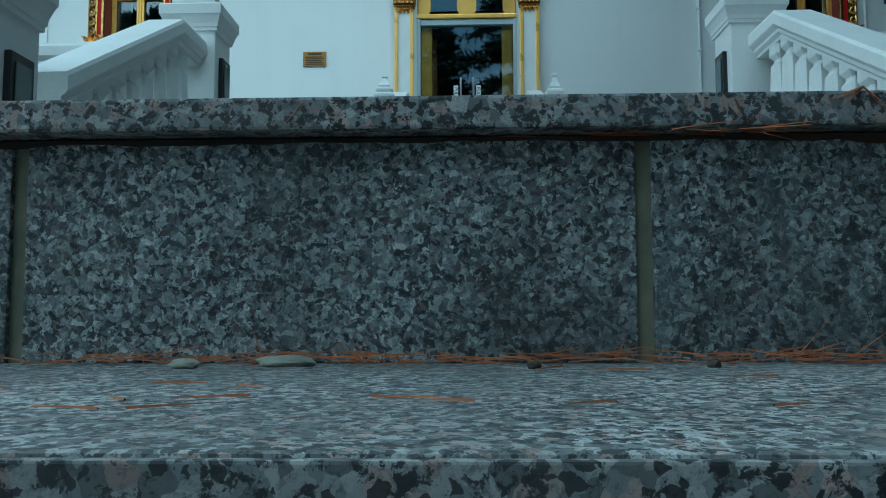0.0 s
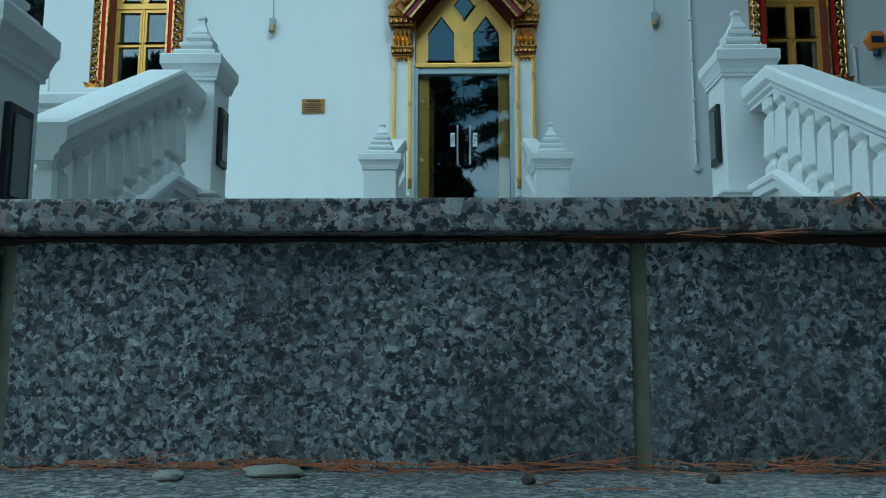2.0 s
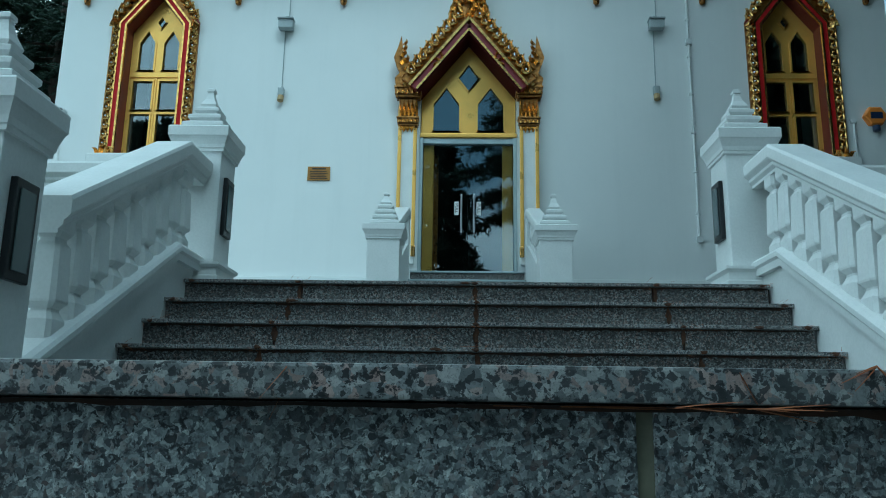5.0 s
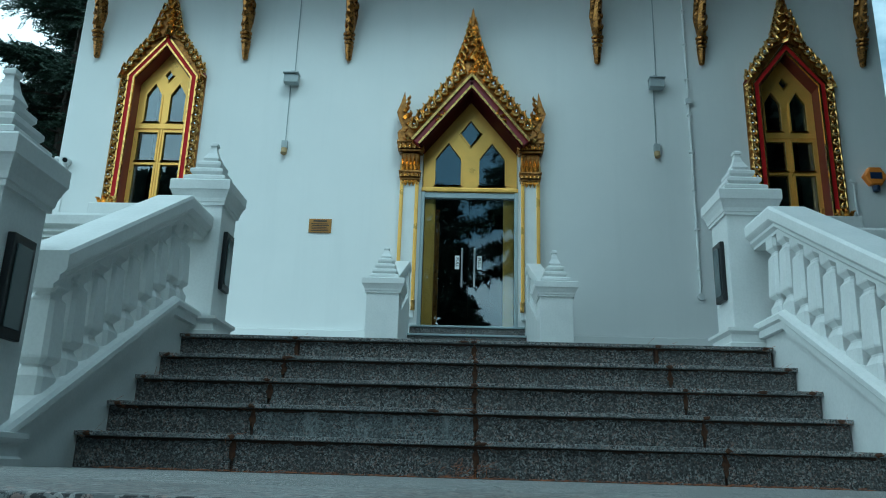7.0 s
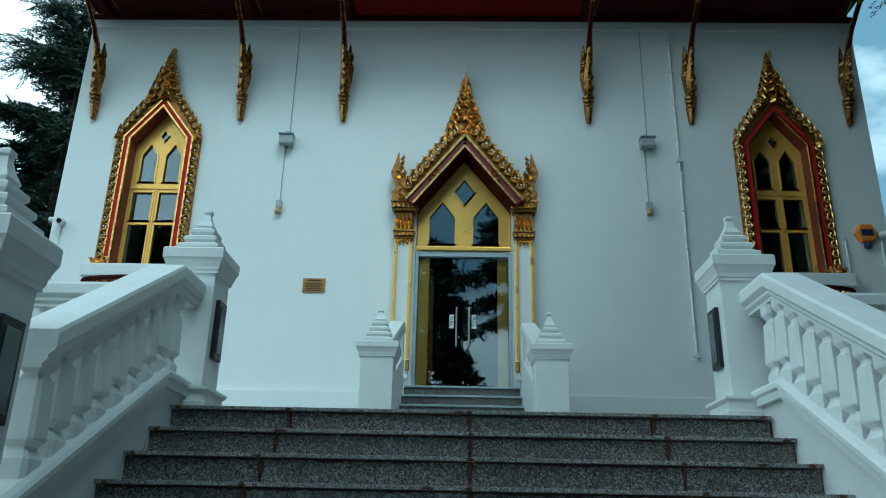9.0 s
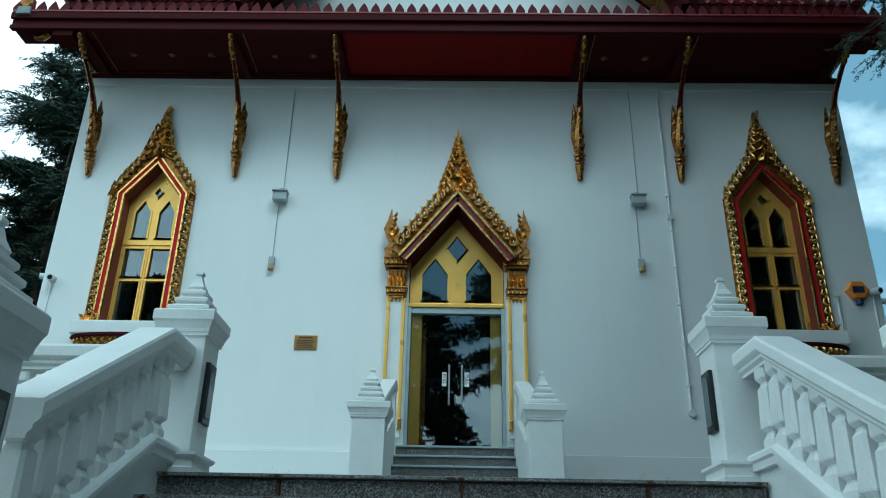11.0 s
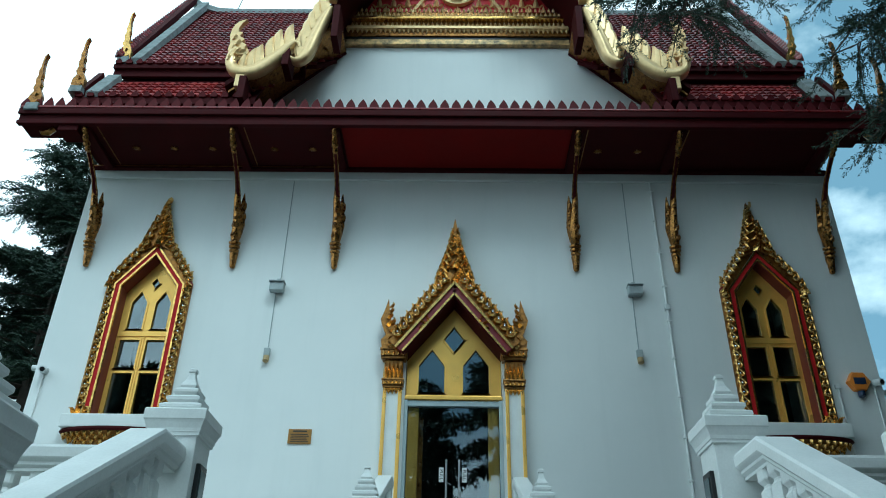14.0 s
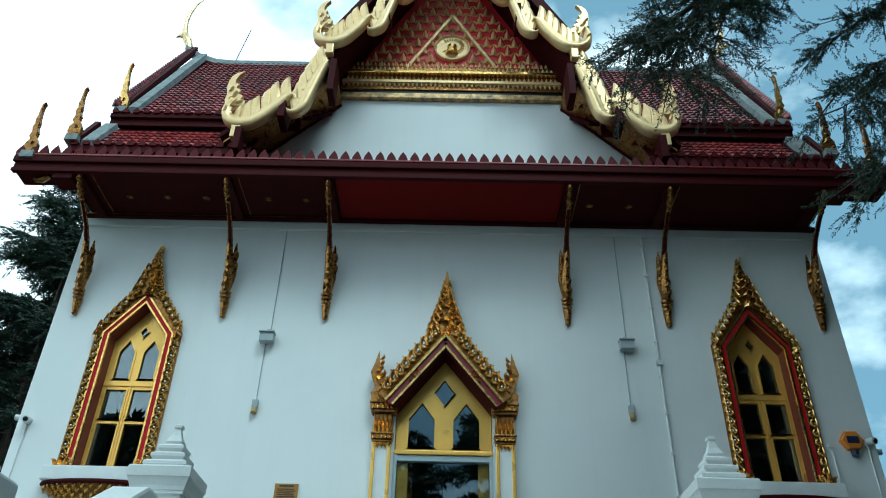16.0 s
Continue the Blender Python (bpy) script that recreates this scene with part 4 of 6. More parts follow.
tpart("wall_beam", box(bmesh.new(), WL, WR, WALL - 0.12, WALL - 0.003, 8.372, 8.438, bevel=0.008), RED_DARK)
tpart("gold_line", box(bmesh.new(), WL, C - 2.0, WALL - 0.135, WALL - 0.121, 8.41, 8.425), GOLD_DARK)
BR_X = (-5.955, -3.60, -1.975, 1.875, 3.465, 5.895)
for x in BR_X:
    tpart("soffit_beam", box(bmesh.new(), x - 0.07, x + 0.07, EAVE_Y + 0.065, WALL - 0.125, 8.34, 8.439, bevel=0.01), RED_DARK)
    tpart("gold_line", box(bmesh.new(), x + 0.16, x + 0.175, EAVE_Y + 0.1, WALL - 0.14, 8.43, 8.4395), GOLD_DARK)
rosette = bmesh.new()
loft(rosette, [[(r * (1.0 if i % 2 else inner) * math.cos(math.pi * i / 8), r * (1.0 if i % 2 else inner) * math.sin(math.pi * i / 8), z) for i in range(16)]
               for r, inner, z in ((0.075, 0.45, 0.0), (0.065, 0.45, -0.010), (0.028, 0.9, -0.014), (0.012, 1.0, -0.022))])
ROSETTE = mesh_of(rosette, "rosette", GOLD_DARK)
for x in (-5.35, -4.72, -4.08, -3.05, -2.42, 2.28, 2.93):
    link("rosette", ROSETTE, None, temple).location = (x - C, 9.6 - 14, 8.43)

roof_slope("skirt_roof", C - 6.3, C + 6.3, EAVE_Y - 0.02, EAVE_Z, 10.17, 9.58, 0.05, RED_DARK)
for k in (-1, 1):
    a, b = sorted((C + k * 6.31, C + k * (skirt_x - 0.05)))
    roof_slope("skirt_roof", a, b, EAVE_Y - 0.02, EAVE_Z, 9.36, 9.015, 0.05, RED_DARK)
ROOF_A, ROOF_B = (9.86, 10.55), (12.05, 14.25)


def valley(z):
    """Half width of the front gable's roof at a height."""
    return 3.80 - (z - 9.42) / 0.98 if z < 11.1 else max(0.0, 2.35 - (z - 11.25) / 1.9)


for k in (-1, 1):
    a, b = sorted((C + k * 3.4, C + k * 6.5))
    roof_slope("middle_roof", a, b, 9.40, 9.36, 9.98, 10.26, 0.05, RED_DARK)
    tpart("roof_board", box(bmesh.new(), a, b, 9.38, 9.45, 9.20, 9.34, bevel=0.01), RED_DARK)
    a, b = sorted((C + k * 2.75, C + k * 6.24))
    tpart("roof_board", box(bmesh.new(), a, b, 9.88, 9.96, 10.27, 10.52, bevel=0.01), RED_DARK, None, "dark red board under the upper roof")
    tpart("roof_board", box(bmesh.new(), a, b, 9.82, 9.879, 10.42, 10.52, bevel=0.01), RED_DARK)
    bm, rings = bmesh.new(), []
    for i in range(13):
        f = i / 12
        y, z = ROOF_A[0] + (ROOF_B[0] - ROOF_A[0]) * f, ROOF_A[1] + (ROOF_B[1] - ROOF_A[1]) * f
        rings.append([(C + k * (valley(z) - 0.1), y, z), (C + k * 6.2, y, z), (C + k * 6.2, y + 0.05, z - 0.05), (C + k * (valley(z) - 0.1), y + 0.05, z - 0.05)])
    tpart("upper_roof", loft(bm, rings), RED_DARK)
roof_slope("upper_roof", C - 6.2, C + 6.2, 14.24, 10.55, *ROOF_B, 0.06, RED_DARK)
for k in (-1, 1):
    gable_end = bmesh.new()
    x = C + k * 6.0
    loft(gable_end, [[(xx, 9.9, 10.5), (xx, 14.2, 10.5), (xx, 12.05, 14.15)] for xx in (x - 0.05, x + 0.05)])
    tpart("side_gable", gable_end, RED_DARK)
    tpart("side_frieze", boxed(x - 0.1, x + 0.1, 10.0, 14.4, 8.56, 10.49), RED_DARK)
# ridge, with upswept ends
ridge = bmesh.new()
rings = []
for i in range(33):
    x = C - 6.3 + 12.6 * i / 32
    u = max(0.0, abs(x - C) - 5.2) / 1.1
    z = 14.22 + 0.50 * u ** 2.2
    rings.append([(x, 11.95 - 0.02, z - 0.12), (x, 12.15, z - 0.12), (x, 12.15, z + 0.02), (x, 12.09, z + 0.09), (x, 12.0, z + 0.09), (x, 11.95, z + 0.02)])
loft(ridge, rings)
tpart("ridge", ridge, CEMENT, None, "weathered grey cement ridge")
for k in (-1, 1):
    # rakes: cement strip beside a red tiled edge
    for name, mat, xo, w, lift, (ya, za), (yb, zb) in (("rake", CEMENT, 5.86, 0.11, 0.10, ROOF_A, (12.05, 14.4)), ("rake_edge", RED_DARK, 6.10, 0.08, 0.10, ROOF_A, (12.05, 14.62)),
                                                       ("rake", CEMENT, 6.18, 0.14, 0.07, (9.40, 9.36), (9.9, 10.2)), ("rake_edge", RED_DARK, 6.43, 0.06, 0.06, (9.40, 9.36), (9.9, 10.25))):
        bm = bmesh.new()
        n = 8
        loft(bm, [[(C + k * xo - w, ya + (yb - ya) * f, za + (zb - za) * f - 0.02), (C + k * xo + w, ya + (yb - ya) * f, za + (zb - za) * f - 0.02),
                   (C + k * xo + w * 0.8, ya + (yb - ya) * f - 0.06, za + (zb - za) * f + lift), (C + k * xo - w * 0.8, ya + (yb - ya) * f - 0.06, za + (zb - za) * f + lift)]
                  for f in [i / n for i in range(n + 1)]])
        tpart(name, bm, mat)
    edge_tooth = mesh_of(flame(0.15, 0.17, 0.09, 0.0), "rake_tile", TILE)
    for i in range(40):
        f = (i + 0.5) / 40
        link("rake_tile", edge_tooth, None, temple, m=upright(k * 6.18, ROOF_A[0] + 2.19 * f - 14 - 0.08, 10.62 + 3.85 * f, k * 15))

# eaves antefixes
ANTEFIX = mesh_of(slab(bmesh.new(), [(-0.062, 0), (0.062, 0), (0.074, 0.07), (0.05, 0.14), (0.018, 0.20), (0, 0.235), (-0.018, 0.20), (-0.05, 0.14), (-0.074, 0.07)], -0.02, 0.02), "antefix", ANTEFIX_RED)
n = round(2 * (skirt_x - 0.05) / 0.187)
for i in range(n + 1):
    x = -skirt_x + 0.05 + (2 * skirt_x - 0.1) * i / n
    link("antefix", ANTEFIX, None, temple, m=Matrix.Translation((x, EAVE_Y - 0.03 - 14, EAVE_Z - 0.01)) @ Matrix.Rotation(radians(random.uniform(-3, 3)), 4, "Y") @ Matrix.Rotation(radians(-8), 4, "X"))
tpart("eaves_tiles", box(bmesh.new(), C - skirt_x, C + skirt_x, EAVE_Y - 0.06, EAVE_Y + 0.04, 8.70, 8.735, bevel=0.008), TILE)
for i in range(68):
    x = -6.4 + 12.8 * i / 67
    if abs(x) > 3.4:
        link("antefix", ANTEFIX, None, temple, m=Matrix.Translation((x, 9.37 - 14, 9.34)) @ Matrix.Diagonal((0.85, 1, 0.55, 1)))
for i in range(66):
    x = -6.15 + 12.3 * i / 65
    if abs(x) > 2.6:
        link("antefix", ANTEFIX, None, temple, m=Matrix.Translation((x, 9.81 - 14, 10.51)) @ Matrix.Diagonal((0.85, 1, 0.5, 1)))


def tile_shape(w, l, t):
    """One curved tile lying in x, running up along y, round side up."""
    top = [(-w / 2, 0.0), (-w * 0.32, t * 0.75), (0, t), (w * 0.32, t * 0.75), (w / 2, 0.0)]
    v = [(x, 0, z + 0.012) for x, z in top] + [(x, l, z * 0.8 - 0.012) for x, z in top] + [(x, 0, -0.012) for x, z in top]
    f = [(i, i + 1, i + 6, i + 5) for i in range(4)] + [(10 + i, 11 + i, i + 1, i) for i in range(4)]
    return np.array(v), f


def tiled(name, spans, a, b, w, l):
    """Courses of tiles on a slope from a to b, in (y, z); the lowest ones are parts, the rest one mesh."""
    run = math.dist(a, b)
    tilt = math.atan2(b[1] - a[1], b[0] - a[0])
    tv, tf = tile_shape(w, l * 1.15, 0.035)
    rot = np.array(Matrix.Rotation(tilt, 3, "X"))
    tv = tv @ rot.T
    me = bpy.data.meshes.new("roof_tile")
    me.from_pydata(tv.tolist(), [], tf)
    me.materials.append(TILE)
    rows = int(run / l)
    vs, fs, singles = [], [], 0
    for r in range(rows):
        f = r * l / run
        y, z = a[0] + (b[0] - a[0]) * f, a[1] + (b[1] - a[1]) * f
        for x0, x1 in spans:
            m = int((x1 - x0) / w)
            for i in range(m):
                x = x0 + (i + 0.5) * w + random.uniform(-0.004, 0.004)
                if abs(x) < valley(z) - 0.05:
                    continue
                p = np.array((x, y - 14, z + 0.015 + random.uniform(-0.004, 0.004)))
                if singles < 140:
                    link("roof_tile", me, None, temple).location = p
                    singles += 1
                else:
                    o = len(vs) * len(tv)
                    vs.append(tv + p)
                    fs += [tuple(q + o for q in face) for face in tf]
    if vs:
        rest = bpy.data.meshes.new(name)
        rest.from_pydata(np.concatenate(vs).tolist(), [], fs)
        rest.materials.append(TILE)
        link(name, rest, None, temple)["kind"] = "stuff"


tiled("upper_tiles", ((-5.75, -1.7), (1.7, 5.75)), ROOF_A, ROOF_B, 0.128, 0.165)
tiled("middle_tiles", ((-6.05, -3.0), (3.0, 6.05)), (9.40, 9.36), (9.92, 10.18), 0.128, 0.165)
tiled("skirt_tiles", ((-6.85, -3.4), (3.4, 6.85)), (EAVE_Y, EAVE_Z + 0.01), (9.45, 9.065), 0.128, 0.165)


# ---- front gable ----
GY = 10.2
gable_wall = slab(bmesh.new(), [(C - 3.75, 8.6), (C + 3.75, 8.6), (C + 3.75, 9.66), (C + 2.14, 11.30), (C - 2.14, 11.30), (C - 3.75, 9.66)], GY - 0.02, GY + 0.2)
tpart("gable_wall", gable_wall, WHITE, None, "white rendered gable wall")
# entablature: gold and dark bands with hanging petals
for name, z0, z1, pr, mat in (("gold_band", 11.305, 11.43, 0.10, WORN_GOLD), ("dark_band", 11.43, 11.52, 0.07, BLACK), ("gold_band", 11.66, 11.73, 0.16, GOLD_PALE),
                              ("gold_band", 11.52, 11.66, 0.10, GOLD_DARK), ("dark_band", 11.73, 11.86, 0.12, GOLD_DARK), ("gold_band", 11.86, 11.93, 0.22, GOLD), ("gold_band", 11.93, 12.08, 0.17, GOLD_DARK)):
    hw = 2.16 - (z0 - 11.3) * 0.1
    tpart(name, box(bmesh.new(), C - hw, C + hw, GY - 0.02 - pr, GY - 0.003, z0 + 0.001, z1 - 0.001, bevel=0.008), mat)
drop = mesh_of(flame(0.10, 0.06, 0.03, 0.0), "petal", GOLD_PALE)
for i in range(48):
    x = -2.08 + 4.16 * i / 47
    link("petal", drop, None, temple, m=upright(x, GY - 0.14 - 14, 11.665, 180))
    link("petal", drop, None, temple, m=upright(x * 0.97, GY - 0.20 - 14, 12.075, 0))
    link("petal", drop, None, temple, m=upright(x * 0.97 + 0.02, GY - 0.19 - 14, 11.94, 0, 1.25))
    link("petal", drop, None, temple, m=upright(x * 0.97, GY - 0.14 - 14, 11.745, 0, 1.05))
# tympanum
apex = 15.75
tym = slab(bmesh.new(), [(C - 2.02, 12.08), (C + 2.02, 12.08), (C, apex)], GY - 0.04, GY + 0.15)
tpart("tympanum", tym, RED_TYMPANUM, None, "red tympanum with gilded flames and medallion")
flame_me = mesh_of(flame(0.27, 0.125, 0.08, 0.0), "gilded_flame", GOLD_PALE)
small_me = mesh_of(flame(0.12, 0.055, 0.04, 0.4), "gilded_flame", GOLD_PALE)
row = 0
z = 12.12
while z < apex - 0.6:
    half = 1.90 * (apex - z) / (apex - 12.1) - 0.16
    n = max(1, int(half / 0.14))
    for i in range(-n, n + 1):
        x = (i + (0.5 if row % 2 else 0)) * 0.28
        if abs(x) > half or math.hypot(x, z + 0.12 - 12.74) < 0.42:
            continue
        link("gilded_flame", flame_me, None, temple, m=upright(x, GY - 0.045 - 14, z, 0, 1.0))
        for k in (-1, 1):
            link("gilded_flame", small_me, None, temple, m=upright(x + k * 0.05, GY - 0.05 - 14, z - 0.01, k * 55, 1.0, k > 0))
    z += 0.235
    row += 1
for k in (-1, 1):
    tpart("inner_bead", strip(bmesh.new(), [(C + k * 0.92, 12.09), (C, 13.72)], 0.03, GY - 0.11, GY - 0.041), GOLD_PALE)
    tpart("rake_board", strip(bmesh.new(), [(C + k * 2.12, 12.02), (C, apex + 0.05)], 0.10, GY - 0.25, GY - 0.041), GOLD_DARK)
    tpart("rake_soffit", strip(bmesh.new(), [(C + k * 2.30, 12.0), (C, apex + 0.45)], 0.11, GY - 0.95, GY - 0.02), RED_DARK)
medal = bmesh.new()
loft(medal, [[(C + r * math.cos(2 * math.pi * i / 40), GY - d, 12.74 + r * math.sin(2 * math.pi * i / 40)) for i in range(40)] for r, d in ((0.36, 0.04), (0.36, 0.12), (0.33, 0.13), (0.31, 0.095), (0.02, 0.095))])
medal_ob = tpart("medallion", medal, GOLD_PALE, None, "round gilded medallion")
for i in range(24):
    if 3 <= i <= 21:
        a = radians(-90 + 15 * i)
        link("ray", small_me, None, medal_ob, m=upright(0.17 * math.sin(a + math.pi) * -1, GY - 0.10 - 14, 12.78 + 0.17 * math.cos(a + math.pi) * -1, math.degrees(a), 0.7))
tpart("medal_core", stack(bmesh.new(), C, GY - 0.1, [(12.55, 0.12), (12.58, 0.13), (12.62, 0.07), (12.70, 0.10), (12.76, 0.10), (12.82, 0.05), (12.86, 0.0)], 12), GOLD, medal_ob)

# porch roof behind the bargeboards
LOW_A, LOW_B, UP_A, UP_B = (3.92, 9.62), (2.12, 11.42), (2.36, 11.35), (0.0, 15.8)
for k in (-1, 1):
    for (xa, za), (xb, zb) in ((LOW_A, LOW_B), (UP_A, UP_B)):
        bm = loft(bmesh.new(), [[(C + k * xa, y, za), (C + k * xb, y, zb), (C + k * xb, y, zb - 0.12), (C + k * xa, y, za - 0.12)] for y in (9.28, 13.5)])
        tpart("porch_roof", bm, RED_DARK)
    # soffit under the low slope, with gold stencils, and cross purlins
    bm = loft(bmesh.new(), [[(C + k * 3.86, y, 9.45), (C + k * 2.10, y, 11.21), (C + k * 2.10, y, 11.16), (C + k * 3.86, y, 9.40)] for y in (9.32, GY - 0.03)])
    tpart("porch_soffit", bm, GOLD_DARK)
    for (px, pz, big) in ((3.58, 9.42, 0.30), (2.92, 10.1, 0.24), (2.14, 11.0, 0.48), (1.25, 12.75, 0.3)):
        tpart("purlin", box(bmesh.new(), C + k * px - 0.06, C + k * px + 0.06, 9.11, 9.55, pz - big, pz + big * 0.6, bevel=0.01), RED_DARK)
    tpart("wall_edge", strip(bmesh.new(), [(C + k * 3.80, 9.45), (C + k * 2.10, 11.15)], 0.02, GY - 0.06, GY - 0.021), RED_DARK)
    for i in range(5):
        f = (i + 0.5) / 5
        link("stencil", ROSETTE, None, temple, m=Matrix.Translation((k * (3.7 - 1.45 * f), 9.75 - 14, 9.535 + 1.45 * f)) @ Matrix.Rotation(radians(-45 * k), 4, "Y") @ Matrix.Scale(1.2, 4))


def ribbon(path):
    """A swelling gilded band along (x, z, half width), rounded to the front; returns its mesh and its upper edge."""
    p = [Vector(q) for q in path]
    fine = []
    for i in range(len(p) - 1):
        p0, p1, p2, p3 = p[max(i - 1, 0)], p[i], p[i + 1], p[min(i + 2, len(p) - 1)]
        for j in range(4):
            u = j / 4
            fine.append(0.5 * (2 * p1 + (p2 - p0) * u + (2 * p0 - 5 * p1 + 4 * p2 - p3) * u * u + (3 * p1 - p0 - 3 * p2 + p3) * u ** 3))
    fine.append(p[-1])
    rings, edge = [], []
    for i, q in enumerate(fine):
        t = fine[min(i + 1, len(fine) - 1)] - fine[max(i - 1, 0)]
        t = Vector((t.x, t.y)).normalized()
        n = Vector((t.y, -t.x))
        w = max(q.z * 0.76, 0.012)
        # across the band: back edge, rolled rim, hollow, rounded belly
        rings.append([(q.x + n.x * w * f, y, q.y + n.y * w * f) for f, y in ((1.0, 9.26), (1.0, 9.15), (0.86, 9.12), (0.62, 9.13), (0.2, 9.095), (-0.25, 9.085), (-0.7, 9.10), (-0.95, 9.13), (-1.0, 9.26))])
        edge.append((Vector((q.x, q.y)), n, w))
    return loft(bmesh.new(), rings), edge


def naga_board(k, foot, turn, q, swells, grow):
    """A gilded serpent bargeboard: a dipping neck, swelling festoons, a comb of blade fins and a serrated crest."""
    t = thing("naga_bargeboard", "pale gilded serpent bargeboard with flame fins along the gable", "bargeboard", (C + k * (foot[0] - C), 9.2, foot[1]), "serpent bargeboards")

    def add(name, bm, mat=GOLD_PALE, lab="", smooth=False):
        bm.transform(Matrix.Diagonal((k, 1, 1, 1)) @ Matrix.Translation((-foot[0], -9.2, -foot[1])))
        return part(name, bm, mat, t, lab, smooth)

    def turned(path, about, angle, size):
        c, n = math.cos(angle), math.sin(angle)
        return [(about[0] + size * (x * c + z * n), about[1] + size * (z * c - x * n), w * size) for x, z, w in path]

    neck = [(0.15, 0.86, 0.085), (0.22, 0.68, 0.11), (0.20, 0.50, 0.125), (0.09, 0.38, 0.14), (-0.07, 0.35, 0.145), (-0.25, 0.40, 0.15), (-0.42, 0.55, 0.15), (-0.61, 0.76, 0.14), (-0.73, 0.92, 0.12), (-0.83, 1.00, 0.09), (-0.90, 0.97, 0.05), (-0.91, 0.90, 0.015)]
    swell = [(0.0, 0.0, 0.02), (-0.06, -0.04, 0.06), (-0.15, -0.02, 0.10), (-0.24, 0.10, 0.13), (-0.29, 0.28, 0.14), (-0.34, 0.50, 0.14), (-0.40, 0.72, 0.13), (-0.46, 0.93, 0.12), (-0.52, 1.10, 0.10), (-0.58, 1.20, 0.06), (-0.62, 1.18, 0.015)]
    bands = [turned(neck, foot, turn, q)]
    for i in range(swells):
        ex, ez, _ = bands[-1][-1]
        bands.append(turned(swell, (ex + 0.10 * grow, ez - 0.25 * grow), 0.0, grow))
    blade = [(-0.090, -0.08), (0.090, -0.08), (0.100, 0.06), (0.094, 0.17), (0.070, 0.27), (0.026, 0.36), (-0.045, 0.43), (-0.088, 0.45), (-0.084, 0.32), (-0.090, 0.12)]
    for j, band in enumerate(bands):
        bm, edge = ribbon(band)
        add("body", bm, smooth=True)
        run, gap, last = 0.0, 0.0, edge[0][0]
        first, n_fin = (13 if j == 0 else 11), 0
        for i, (c, n, w) in enumerate(edge):
            run += (c - last).length
            last = c
            if i < first or i > len(edge) - 6 or run - gap < 0.19 * q and n_fin:
                continue
            gap, n_fin = run, n_fin + 1
            up = (n * (1 if n.y > 0 else -1) * 0.25 + Vector((0, 1)) * 0.75).normalized()
            across = Vector((up.y, -up.x))
            sc = q * (0.80 if j == 0 and n_fin == 1 else 1.06 + 0.05 * math.sin(3.1 * i))
            base = c + n * (1 if n.y > 0 else -1) * w * 0.8
            ring = [base + across * (fx * sc) + up * (fz * sc) for fx, fz in blade]
            m = base + up * (0.18 * sc)
            add("fin", loft(bmesh.new(), [[(v.x, 9.215, v.y) for v in ring], [(v.x, 9.165, v.y) for v in ring], [(v.x + (m.x - v.x) * 0.55, 9.13, v.y + (m.y - v.y) * 0.22) for v in ring]]))
    # crest and foot
    crest = [(-0.05, 0.72), (0.26, 0.70), (0.30, 0.84), (0.28, 0.98), (0.31, 1.14), (0.30, 1.30), (0.26, 1.42), (0.18, 1.51), (0.06, 1.56), (0.14, 1.45), (0.18, 1.34), (0.17, 1.25), (0.10, 1.24), (0.14, 1.15), (0.05, 1.08), (0.09, 1.01), (-0.01, 0.94), (0.03, 0.88), (-0.06, 0.82)]
    ring = turned([(x, z, 0) for x, z in crest], foot, turn * 0.3, q)
    add("crest", slab(bmesh.new(), [(x, z) for x, z, _ in ring], 9.13, 9.22))
    for x, z, a, size in ((0.15, 0.70, 0, 1.2), (0.07, 0.76, 25, 0.8), (0.22, 0.80, -14, 0.9), (0.16, 0.92, -4, 1.0), (0.23, 1.06, -8, 0.8), (0.12, 0.54, 20, 0.8), (0.24, 0.56, -20, 0.8)):
        (px, pz, _), = turned([(x, z, 0)], foot, turn * 0.3, q)
        link("scale", LEAF_PALE, None, t, m=upright(k * (px - foot[0]), -0.075 if z > 0.65 else -0.11, pz - foot[1], k * -a, size * q))
    add("foot", boxed(foot[0] - 0.075 * q, foot[0] + 0.075 * q, 9.12, 9.26, foot[1], foot[1] + 0.26 * q, bevel=0.015))
    return t


LEAF_PALE = mesh_of(flame(0.145, 0.105, 0.05, 0.8), "scroll_leaf", GOLD_PALE)
for k in (-1, 1):
    naga_board(k, (C + 3.64, 9.38), 0.0, 1.0, 1, 1.0)
    naga_board(k, (C + 2.25, 11.46), 0.12, 0.94, 3, 0.98)


